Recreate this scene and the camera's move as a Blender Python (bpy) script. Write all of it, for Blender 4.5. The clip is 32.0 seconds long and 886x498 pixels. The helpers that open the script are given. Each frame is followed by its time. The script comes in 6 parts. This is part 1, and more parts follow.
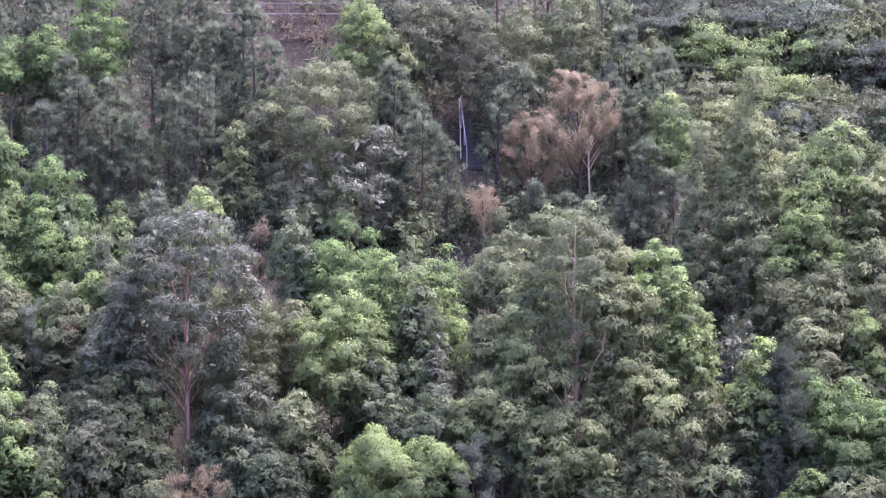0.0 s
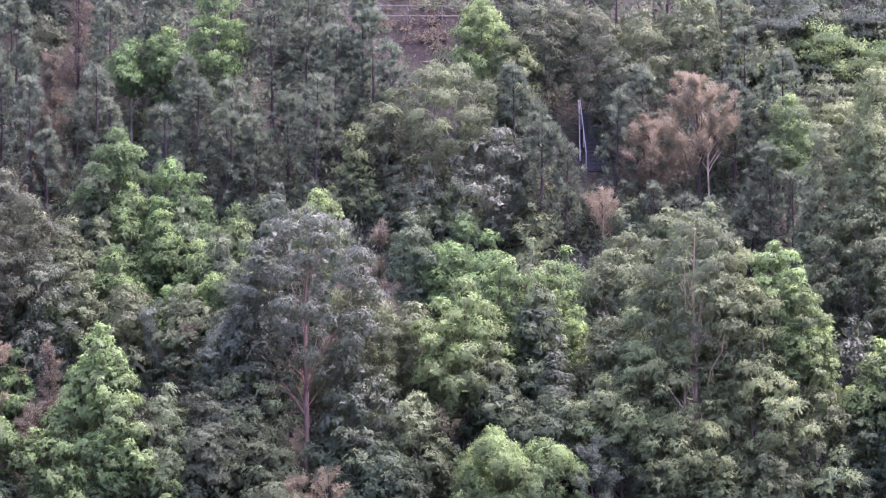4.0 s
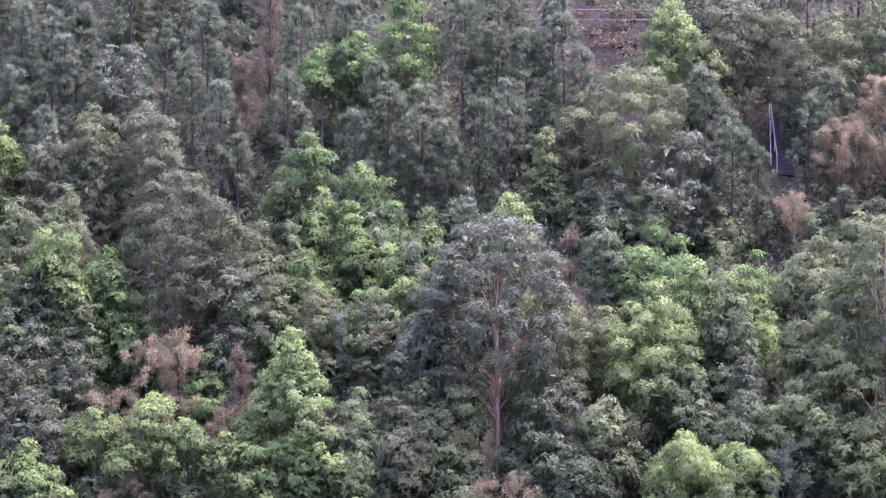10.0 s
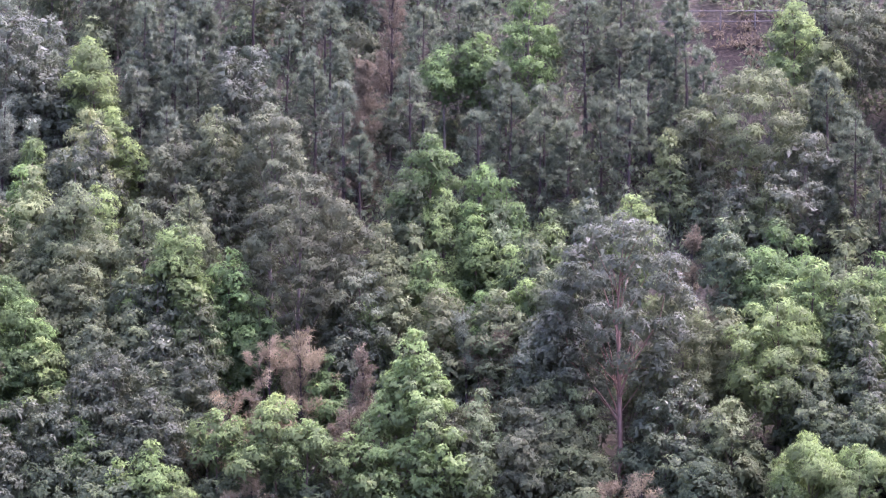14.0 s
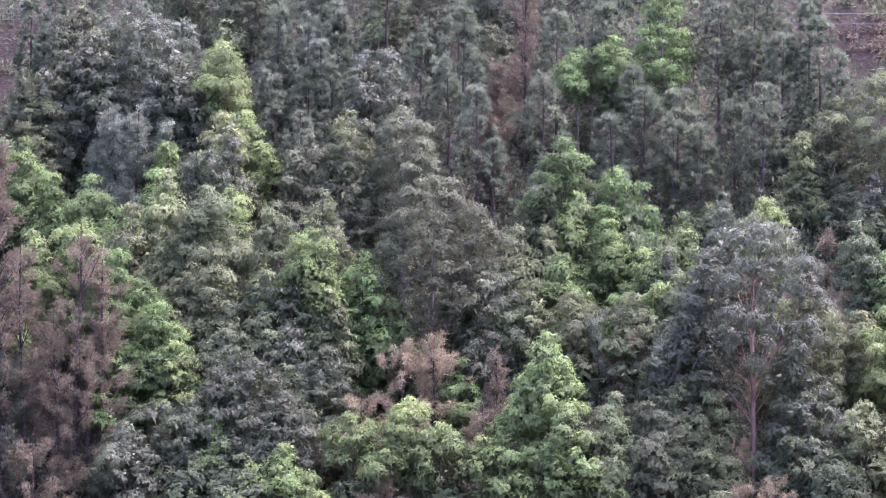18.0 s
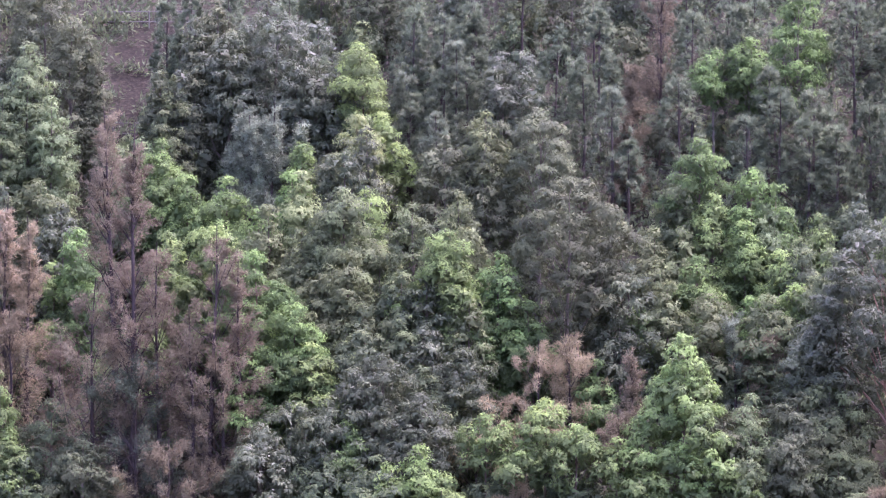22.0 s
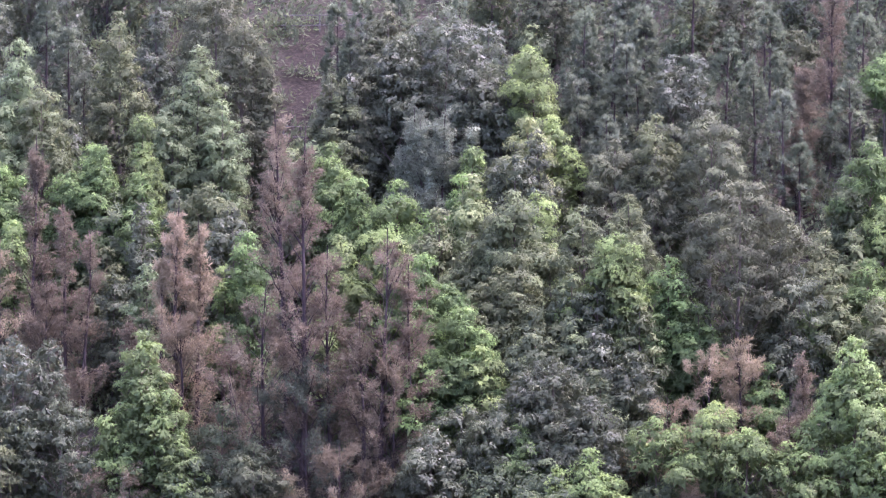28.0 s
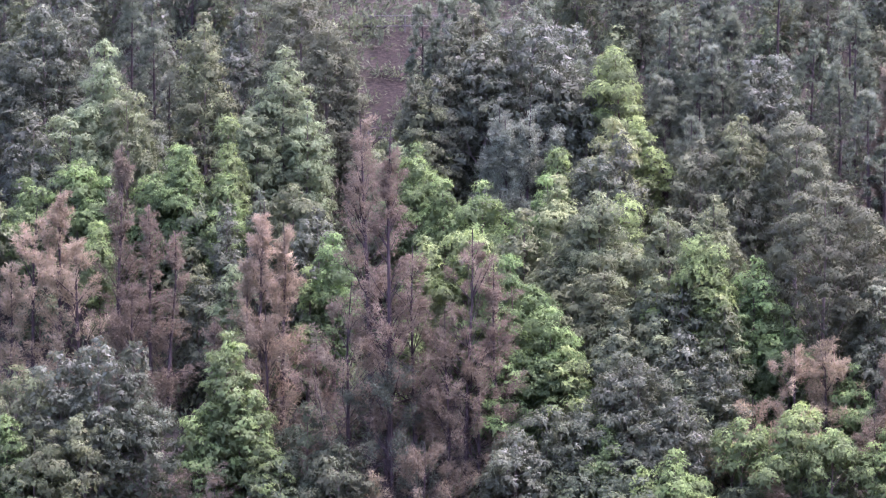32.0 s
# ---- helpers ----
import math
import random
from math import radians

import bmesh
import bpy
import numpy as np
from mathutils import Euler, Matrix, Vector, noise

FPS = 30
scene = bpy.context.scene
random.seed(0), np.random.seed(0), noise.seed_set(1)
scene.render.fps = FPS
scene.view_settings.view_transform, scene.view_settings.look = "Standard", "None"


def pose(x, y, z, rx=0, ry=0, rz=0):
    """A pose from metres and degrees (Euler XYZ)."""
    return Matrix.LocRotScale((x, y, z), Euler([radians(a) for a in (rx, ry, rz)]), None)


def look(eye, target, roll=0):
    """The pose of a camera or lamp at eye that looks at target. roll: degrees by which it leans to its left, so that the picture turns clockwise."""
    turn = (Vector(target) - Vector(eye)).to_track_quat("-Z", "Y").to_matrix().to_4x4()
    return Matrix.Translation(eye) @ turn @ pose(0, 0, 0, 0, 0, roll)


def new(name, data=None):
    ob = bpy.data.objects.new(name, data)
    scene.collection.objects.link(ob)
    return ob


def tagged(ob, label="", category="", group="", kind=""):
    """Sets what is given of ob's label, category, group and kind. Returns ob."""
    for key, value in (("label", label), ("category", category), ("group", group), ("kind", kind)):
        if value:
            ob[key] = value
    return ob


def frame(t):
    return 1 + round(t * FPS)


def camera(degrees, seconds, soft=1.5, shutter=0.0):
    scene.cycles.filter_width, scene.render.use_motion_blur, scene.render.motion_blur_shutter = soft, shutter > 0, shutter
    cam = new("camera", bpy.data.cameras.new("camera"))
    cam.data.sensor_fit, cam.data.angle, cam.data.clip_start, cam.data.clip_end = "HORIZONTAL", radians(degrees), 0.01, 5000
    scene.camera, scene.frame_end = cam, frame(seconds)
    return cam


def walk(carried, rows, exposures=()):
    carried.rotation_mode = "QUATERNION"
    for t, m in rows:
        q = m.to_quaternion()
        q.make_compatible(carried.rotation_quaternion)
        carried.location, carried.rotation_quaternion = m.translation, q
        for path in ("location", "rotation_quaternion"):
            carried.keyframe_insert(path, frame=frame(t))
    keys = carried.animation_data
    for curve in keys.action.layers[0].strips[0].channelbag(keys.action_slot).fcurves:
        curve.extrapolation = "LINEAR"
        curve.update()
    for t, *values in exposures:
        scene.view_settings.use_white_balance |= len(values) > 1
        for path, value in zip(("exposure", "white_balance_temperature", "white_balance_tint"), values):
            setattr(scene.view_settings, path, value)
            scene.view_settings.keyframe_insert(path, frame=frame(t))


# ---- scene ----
# A tripod camera on the opposite hillside pans slowly to the left across a wooded slope about 320 m away.
cam = camera(8.0, 32.0, soft=1.15)
# seconds, turn to the left and upward tilt in degrees
PATH = [
    (0, 0.0000, -0.0000),
    (0.5, 0.0825, -0.0001),
    (1, 0.2119, 0.0039),
    (1.5, 0.3483, 0.0045),
    (2, 0.5173, 0.0082),
    (2.5, 0.6498, 0.0088),
    (3, 0.7984, 0.0129),
    (3.5, 0.9411, 0.0152),
    (5.5, 1.5267, 0.0299),
    (6, 1.6881, 0.0334),
    (6.5, 1.8121, 0.0351),
    (7, 1.9652, 0.0382),
    (7.5, 2.1078, 0.0406),
    (8, 2.2694, 0.0431),
    (8.5, 2.4160, 0.0435),
    (9, 2.5721, 0.0481),
    (9.5, 2.6911, 0.0503),
    (10, 2.8026, 0.0553),
    (10.5, 2.9490, 0.0557),
    (11, 3.1125, 0.0596),
    (11.5, 3.2500, 0.0626),
    (12, 3.3857, 0.0604),
    (12.5, 3.5261, 0.0648),
    (13, 3.6643, 0.0657),
    (13.5, 3.7792, 0.0658),
    (14, 3.9087, 0.0694),
    (14.5, 4.0246, 0.0738),
    (16.5, 4.6810, 0.0870),
    (17, 4.8287, 0.0891),
    (17.5, 4.9625, 0.0939),
    (18, 5.1153, 0.0968),
    (18.5, 5.2382, 0.1010),
    (19, 5.4022, 0.0989),
    (19.5, 5.5992, 0.1060),
    (20, 5.7768, 0.1153),
    (20.5, 5.9251, 0.1156),
    (21, 6.0598, 0.1146),
    (21.5, 6.2107, 0.1179),
    (22, 6.3406, 0.1140),
    (22.5, 6.4818, 0.1193),
    (23, 6.6567, 0.1212),
    (23.5, 6.8300, 0.1245),
    (24, 6.9623, 0.1237),
    (24.5, 7.0572, 0.1249),
    (25, 7.1543, 0.1207),
    (25.5, 7.2426, 0.1276),
    (27.5, 7.7365, 0.1380),
    (28, 7.8817, 0.1445),
    (28.5, 7.9762, 0.1401),
    (29, 8.1156, 0.1409),
    (29.5, 8.2078, 0.1444),
    (30, 8.3351, 0.1453),
    (30.5, 8.4452, 0.1457),
    (31, 8.5623, 0.1542),
    (31.5, 8.6108, 0.1509),
    (32, 8.6517, 0.1504),
]
walk(cam, [(t, pose(0, 0, 0, 90 + tilt, 0, turn)) for t, turn, tilt in PATH], [(0, 3.54, 5350, 52), (32, 3.56, 5350, 52)])

# ---- light: a hazy, bright sky with a weak high sun ----
world = bpy.data.worlds.new("world")
scene.world = world
world.use_nodes = True
wn = world.node_tree.nodes
sky = wn.new("ShaderNodeTexSky")
sky.sky_type = "NISHITA"
sky.sun_disc = False
sky.sun_elevation = radians(68)
sky.sun_rotation = radians(72)
sky.air_density, sky.dust_density, sky.ozone_density = 0.8, 5.0, 0.6
wn["Background"].inputs["Strength"].default_value = 0.15
world.node_tree.links.new(sky.outputs[0], wn["Background"].inputs["Color"])
sun = new("sun", bpy.data.lights.new("sun", "SUN"))
sun.data.energy, sun.data.angle, sun.data.color = 0.62, radians(10), (1.0, 0.92, 0.79)
# the lamp shines down from high above the wood, a little from behind it and from the right
SUN_FROM = Vector((0.36, 0.12, 0.925))
sun.matrix_world = look(SUN_FROM * 100, (0, 0, 0))


# ---- materials ----
def node_mat(name):
    m = bpy.data.materials.new(name)
    m.use_nodes = True
    return m, m.node_tree.nodes, m.node_tree.links


def ramp(nodes, links, source, stops):
    r = nodes.new("ShaderNodeValToRGB")
    while len(r.color_ramp.elements) < len(stops):
        r.color_ramp.elements.new(0.5)
    for e, (at, col) in zip(r.color_ramp.elements, stops):
        e.position, e.color = at, (*col, 1)
    links.new(source, r.inputs[0])
    return r


def leaf_mat(name, old, mid, young, rough=0.5, through_light=0.25, gloss=0.08):
    """Leaves: each one has its own tint, from old and dull to young and pale; painted top light uses it too."""
    old, young = [0.55 * o + 0.45 * k for o, k in zip(old, mid)], [0.85 * o + 0.15 * k for o, k in zip(young, mid)]
    m, n, l = node_mat(name)
    a = n.new("ShaderNodeAttribute")
    a.attribute_name = "tint"
    info = n.new("ShaderNodeObjectInfo")
    # the two ends are also tuned as shaded and sunlit leaf colours
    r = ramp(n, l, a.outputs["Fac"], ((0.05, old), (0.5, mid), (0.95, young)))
    hsv = n.new("ShaderNodeHueSaturation")
    hue = n.new("ShaderNodeMapRange")
    hue.inputs["To Min"].default_value, hue.inputs["To Max"].default_value = 0.493, 0.507
    l.new(info.outputs["Random"], hue.inputs["Value"])
    depth = n.new("ShaderNodeMath")
    depth.operation = "FRACT"
    shade = n.new("ShaderNodeMapRange")
    shade.inputs["To Min"].default_value, shade.inputs["To Max"].default_value = 0.9, 1.1
    many = n.new("ShaderNodeMath")
    many.operation = "MULTIPLY"
    many.inputs[1].default_value = 17.3
    l.new(info.outputs["Random"], many.inputs[0])
    l.new(many.outputs[0], depth.inputs[0])
    l.new(depth.outputs[0], shade.inputs["Value"])
    l.new(shade.outputs[0], hsv.inputs["Value"])
    l.new(hue.outputs[0], hsv.inputs["Hue"])
    hsv.inputs["Saturation"].default_value = 0.97
    l.new(r.outputs[0], hsv.inputs["Color"])
    b = n["Principled BSDF"]
    b.inputs["Roughness"].default_value = rough + 0.15
    b.inputs["Specular IOR Level"].default_value = gloss
    l.new(hsv.outputs[0], b.inputs["Base Color"])
    t = n.new("ShaderNodeBsdfTranslucent")
    l.new(hsv.outputs[0], t.inputs["Color"])
    mix = n.new("ShaderNodeMixShader")
    mix.inputs[0].default_value = min(0.26 + through_light, 0.55)
    l.new(b.outputs[0], mix.inputs[1])
    l.new(t.outputs[0], mix.inputs[2])
    l.new(mix.outputs[0], n["Material Output"].inputs["Surface"])
    return m


def bark_mat(name, dark, light, scale=6.0):
    m, n, l = node_mat(name)
    tc = n.new("ShaderNodeTexCoord")
    mp = n.new("ShaderNodeMapping")
    mp.inputs["Scale"].default_value = (1, 1, 0.25)
    nz = n.new("ShaderNodeTexNoise")
    nz.inputs["Scale"].default_value, nz.inputs["Detail"].default_value = scale, 6
    l.new(tc.outputs["Object"], mp.inputs[0])
    l.new(mp.outputs[0], nz.inputs["Vector"])
    r = ramp(n, l, nz.outputs["Fac"], ((0.3, dark), (0.7, light)))
    b = n["Principled BSDF"]
    b.inputs["Roughness"].default_value = 0.9
    b.inputs["Specular IOR Level"].default_value = 0.12
    l.new(r.outputs[0], b.inputs["Base Color"])
    bump = n.new("ShaderNodeBump")
    bump.inputs["Strength"].default_value, bump.inputs["Distance"].default_value = 0.6, 0.03
    l.new(nz.outputs["Fac"], bump.inputs["Height"])
    l.new(bump.outputs[0], b.inputs["Normal"])
    return m


LEAF = {
    "grey": leaf_mat("grey_green_gum_leaves", (0.034, 0.039, 0.019), (0.069, 0.081, 0.040), (0.099, 0.118, 0.055), 0.30, 0.14, 0.19),
    "green": leaf_mat("dull_green_gum_leaves", (0.046, 0.053, 0.026), (0.096, 0.113, 0.047), (0.170, 0.201, 0.080), 0.45, 0.2),
    "pale": leaf_mat("pale_green_gum_leaves", (0.060, 0.072, 0.032), (0.137, 0.161, 0.062), (0.218, 0.258, 0.094), 0.45, 0.24),
    "olive": leaf_mat("olive_brown_leaves", (0.038, 0.040, 0.021), (0.079, 0.088, 0.043), (0.120, 0.137, 0.062), 0.5, 0.15),
    "bright": leaf_mat("bright_green_leaves", (0.035, 0.050, 0.021), (0.080, 0.118, 0.038), (0.173, 0.259, 0.070), 0.45, 0.3),
    "yellow": leaf_mat("yellow_green_leaves", (0.045, 0.057, 0.024), (0.103, 0.138, 0.047), (0.215, 0.294, 0.081), 0.45, 0.3),
    "dark": leaf_mat("dark_green_leaves", (0.037, 0.047, 0.025), (0.076, 0.096, 0.046), (0.168, 0.206, 0.076), 0.45, 0.22),
    "vine": leaf_mat("vine_leaves", (0.047, 0.061, 0.026), (0.112, 0.147, 0.046), (0.211, 0.290, 0.078), 0.4, 0.3, 0.14),
    "pine": leaf_mat("pine_needles", (0.051, 0.063, 0.035), (0.106, 0.129, 0.072), (0.202, 0.235, 0.124), 0.5, 0.2),
    "sheoak": leaf_mat("grey_green_needles", (0.063, 0.073, 0.044), (0.124, 0.143, 0.084), (0.214, 0.243, 0.143), 0.6, 0.1),
    "smoke": leaf_mat("blackish_green_needles", (0.037, 0.045, 0.025), (0.062, 0.075, 0.043), (0.096, 0.112, 0.065), 0.6, 0.1),
    "slate": leaf_mat("slate_grey_gum_leaves", (0.030, 0.036, 0.017), (0.060, 0.072, 0.036), (0.119, 0.139, 0.067), 0.32, 0.15, 0.11),
    "dead": leaf_mat("dead_brown_needles", (0.074, 0.060, 0.034), (0.133, 0.110, 0.064), (0.204, 0.174, 0.102), 0.8, 0.15),
    "white": leaf_mat("pale_downy_leaves", (0.053, 0.068, 0.029), (0.113, 0.146, 0.060), (0.184, 0.231, 0.096), 0.5, 0.2, 0.1),
    "rust": leaf_mat("dead_rusty_needles", (0.141, 0.112, 0.060), (0.235, 0.193, 0.106), (0.347, 0.292, 0.165), 0.8, 0.25),
}
BARK = {
    "brown": bark_mat("brown_bark", (0.045, 0.033, 0.023), (0.12, 0.09, 0.064)),
    "red": bark_mat("reddish_bark", (0.085, 0.050, 0.034), (0.20, 0.128, 0.088)),
    "grey": bark_mat("grey_bark", (0.05, 0.042, 0.032), (0.13, 0.108, 0.082)),
    "pale": bark_mat("pale_bark", (0.19, 0.135, 0.085), (0.34, 0.255, 0.175), 3.0),
    "dark": bark_mat("dark_bark", (0.02, 0.015, 0.012), (0.055, 0.041, 0.033)),
}


def ground_mat():
    """Leaf litter and earth, with reddish bare soil where the slope was cut."""
    m, n, l = node_mat("forest_floor")
    tc = n.new("ShaderNodeTexCoord")
    big = n.new("ShaderNodeTexNoise")
    big.inputs["Scale"].default_value, big.inputs["Detail"].default_value = 0.35, 8
    fine = n.new("ShaderNodeTexNoise")
    fine.inputs["Scale"].default_value, fine.inputs["Detail"].default_value = 5.0, 8
    for q in (big, fine):
        l.new(tc.outputs["Object"], q.inputs["Vector"])
    litter = ramp(n, l, fine.outputs["Fac"], ((0.3, (0.022, 0.020, 0.013)), (0.55, (0.038, 0.034, 0.022)), (0.75, (0.062, 0.055, 0.037))))
    soil = ramp(n, l, fine.outputs["Fac"], ((0.3, (0.0062, 0.0050, 0.0034)), (0.5, (0.0125, 0.0098, 0.0064)), (0.7, (0.029, 0.0226, 0.0152))))
    bare = n.new("ShaderNodeAttribute")
    bare.attribute_name = "bare"
    mix = n.new("ShaderNodeMix")
    mix.data_type = "RGBA"
    l.new(bare.outputs["Fac"], mix.inputs["Factor"])
    l.new(litter.outputs[0], mix.inputs["A"])
    l.new(soil.outputs[0], mix.inputs["B"])
    b = n["Principled BSDF"]
    b.inputs["Roughness"].default_value = 0.95
    b.inputs["Specular IOR Level"].default_value = 0.08
    l.new(mix.outputs["Result"], b.inputs["Base Color"])
    bump = n.new("ShaderNodeBump")
    bump.inputs["Strength"].default_value, bump.inputs["Distance"].default_value = 0.8, 0.12
    l.new(fine.outputs["Fac"], bump.inputs["Height"])
    l.new(bump.outputs[0], b.inputs["Normal"])
    return m


def metal_mat():
    m, n, l = node_mat("weathered_galvanised_pipe")
    nz = n.new("ShaderNodeTexNoise")
    nz.inputs["Scale"].default_value = 9.0
    r = ramp(n, l, nz.outputs["Fac"], ((0.35, (0.042, 0.038, 0.032)), (0.65, (0.085, 0.078, 0.066))))
    b = n["Principled BSDF"]
    b.inputs["Roughness"].default_value, b.inputs["Metallic"].default_value = 0.7, 0.0
    l.new(r.outputs[0], b.inputs["Base Color"])
    return m


def concrete_mat():
    m, n, l = node_mat("weathered_concrete")
    nz = n.new("ShaderNodeTexNoise")
    nz.inputs["Scale"].default_value, nz.inputs["Detail"].default_value = 4.0, 8
    r = ramp(n, l, nz.outputs["Fac"], ((0.35, (0.028, 0.025, 0.021)), (0.65, (0.075, 0.067, 0.058))))
    b = n["Principled BSDF"]
    b.inputs["Roughness"].default_value = 0.95
    b.inputs["Specular IOR Level"].default_value = 0.08
    l.new(r.outputs[0], b.inputs["Base Color"])
    bump = n.new("ShaderNodeBump")
    bump.inputs["Strength"].default_value, bump.inputs["Distance"].default_value = 0.4, 0.02
    l.new(nz.outputs["Fac"], bump.inputs["Height"])
    l.new(bump.outputs[0], b.inputs["Normal"])
    return m


FLOOR, PIPE, CONCRETE = ground_mat(), metal_mat(), concrete_mat()
PALE_PIPE = PIPE.copy()
PALE_PIPE.name = "pale_galvanised_pipe"
for e, shade in zip(PALE_PIPE.node_tree.nodes["Color Ramp"].color_ramp.elements, (0.17, 0.28)):
    e.color = (shade, shade * 0.95, shade * 0.85, 1)


# ---- mesh tools ----
def mesh_of(name, verts, faces, mat, tint=None, smooth=False, layer="tint"):
    """A mesh from arrays of corners and of equal-sided faces."""
    me = bpy.data.meshes.new(name)
    faces = np.asarray(faces, dtype=np.int32)
    count, sides = faces.shape
    me.vertices.add(len(verts))
    me.vertices.foreach_set("co", np.asarray(verts, dtype=np.float32).ravel())
    me.loops.add(count * sides)
    me.loops.foreach_set("vertex_index", faces.ravel())
    me.polygons.add(count)
    me.polygons.foreach_set("loop_start", np.arange(0, count * sides, sides, dtype=np.int32))
    me.polygons.foreach_set("use_smooth", np.full(count, smooth))
    if tint is not None:
        at = me.attributes.new(layer, "FLOAT", "POINT")
        at.data.foreach_set("value", np.asarray(tint, dtype=np.float32))
    me.materials.append(mat)
    me.update()
    return me


def unit(a):
    return a / np.maximum(np.linalg.norm(a, axis=-1, keepdims=True), 1e-6)


def blades(base, axis, normal, length, width, sides=4):
    """Leaves (diamonds of four corners) or needles (slim triangles): from base along axis, facing normal."""
    axis = unit(axis)
    across = unit(np.cross(axis, normal)) * (width / 2)[:, None]
    tip = base + axis * length[:, None]
    if sides == 3:
        v = np.stack([base - across, base + across, tip], 1)
    else:
        belly = base + axis * (length * 0.42)[:, None] + unit(normal) * (length * 0.07)[:, None]
        v = np.stack([base, belly - across, tip, belly + across], 1)
    count = len(base)
    return v.reshape(-1, 3), np.arange(count * sides).reshape(count, sides)


def tubes(starts, ends, r0, r1, sag, rng, sides=5, rings=5, crooked=1.0):
    """Tapered, gently bent rods from starts to ends, all in one array."""
    count = len(starts)
    s = np.linspace(0, 1, rings)[None, :, None]
    line = starts[:, None] * (1 - s) + ends[:, None] * s
    length = np.linalg.norm(ends - starts, axis=1)[:, None, None]
    bend = rng.normal(0, 1, (count, 1, 3)) * length * 0.035 * crooked
    line = line + bend * np.sin(np.pi * s) + np.array((0, 0, 1.0)) * (sag * length) * np.sin(np.pi * s)
    line[:, 1:-1] += rng.normal(0, 0.008, (count, rings - 2, 3)) * length * crooked
    way = unit(ends - starts)
    ref = np.where(np.abs(way[:, 2:3]) > 0.9, np.array((1.0, 0, 0)), np.array((0, 0, 1.0)))
    u = unit(np.cross(way, ref))
    w = np.cross(way, u)
    ang = np.linspace(0, 2 * np.pi, sides, endpoint=False)
    ring = u[:, None, :] * np.cos(ang)[None, :, None] + w[:, None, :] * np.sin(ang)[None, :, None]
    rad = r0[:, None] * (1 - s[0, :, 0]) + r1[:, None] * s[0, :, 0]
    v = line[:, :, None, :] + ring[:, None] * rad[:, :, None, None]
    k, j = np.meshgrid(np.arange(rings - 1), np.arange(sides), indexing="ij")
    a = k * sides + j
    b = k * sides + (j + 1) % sides
    quad = np.stack([a, b, b + sides, a + sides], -1).reshape(-1, 4)
    faces = (quad[None] + (np.arange(count) * rings * sides)[:, None, None]).reshape(-1, 4)
    return v.reshape(-1, 3), faces


def part(name, me, parent, label=""):
    ob = new(name, me)
    ob.parent = parent
    if label:
        tagged(ob, label)
    return ob


# ---- the ground: our own hillside, the valley and the wooded slope opposite ----
BENCHES = ((-7.9, 344.0, 3.6, 3.0), (-54.8, 341.1, 1.8, 6.5), (-54.2, 344.5, 2.5, 3.0), (1.7, 336.4, 1.0, 2.6),)


def slope(x, y):
    """Height of the ground at a place."""
    x, y = np.asarray(x, dtype=float), np.asarray(y, dtype=float)
    z = np.interp(y, (-400, -30, 8, 60, 150, 255, 285, 430, 560, 900, 4000),
                  (90, -1.2, -1.9, -16, -46, -46, -30.1, 71.4, 105, 120, 60))
    on = np.clip((y - 250) / 40, 0, 1)
    z = z + on * (0.55 * np.sin(x * 0.11 + 1.3) * np.sin(y * 0.17) + 0.22 * np.sin(x * 0.53 + y * 0.31) + 0.12 * np.sin(x * 1.3 - y * 0.9))
    return z


def bare_soil(x, y):
    b = np.zeros(np.shape(x))
    for cx, cy, rx, ry in BENCHES:
        d = ((x - cx) / rx) ** 2 + ((y - cy) / ry) ** 2
        rough = 0.3 * np.sin(x * 2.1 + y) * np.sin(y * 1.7 - x) + 0.2 * np.sin(x * 5.3 - y * 3.1)
        b = np.maximum(b, np.clip(1.5 - 1.3 * d + rough, 0, 1) * (1.0 if cx > -20 else 0.9))
    return b


gx = np.concatenate([np.linspace(-2500, -96, 26), np.arange(-92, 40.1, 1.0), np.linspace(44, 2500, 26)])
gy = np.concatenate([np.linspace(-400, 270, 60), np.arange(276, 372, 1.0), np.linspace(375, 4000, 50)])
XX, YY = np.meshgrid(gx, gy)
ZZ = slope(XX, YY)
cols = len(gx)
ii, jj = np.meshgrid(np.arange(len(gy) - 1), np.arange(cols - 1), indexing="ij")
corner = ii * cols + jj
ground = new("ground", mesh_of("ground", np.stack([XX, YY, ZZ], -1).reshape(-1, 3),
             np.stack([corner, corner + 1, corner + cols + 1, corner + cols], -1).reshape(-1, 4), FLOOR,
             bare_soil(XX, YY).ravel(), True, "bare"))
tagged(ground, "steep hillside of brown leaf litter and reddish earth", "ground", kind="structure")

# ---- trees ----
made = [0]


def envelope(shape, h):
    """Half-width of the crown, as a share of its widest, at a share h of its height."""
    if shape == "cone":
        return np.clip(np.minimum(0.45 + 2.2 * h, (1.03 - h) ** 0.72 * 1.12), 0.05, 1)
    if shape == "spire":
        return np.clip(np.minimum(0.7 + 1.5 * h, (1.02 - h) ** 0.55 * 1.0), 0.08, 1)
    if shape == "column":
        return np.clip(np.minimum(0.75 + h, np.sqrt(np.clip(1.02 - h ** 3.5, 0, 1))), 0.1, 1)
    if shape == "plume":
        return np.clip(np.minimum(0.5 + 2.0 * h, (1.03 - h) ** 1.05 * 1.25), 0.03, 1)
    return np.clip(np.minimum(0.55 + 1.5 * h, np.sqrt(np.clip(1.03 - (np.maximum(h - 0.3, 0) / 0.7) ** 2, 0, 1))), 0.1, 1)


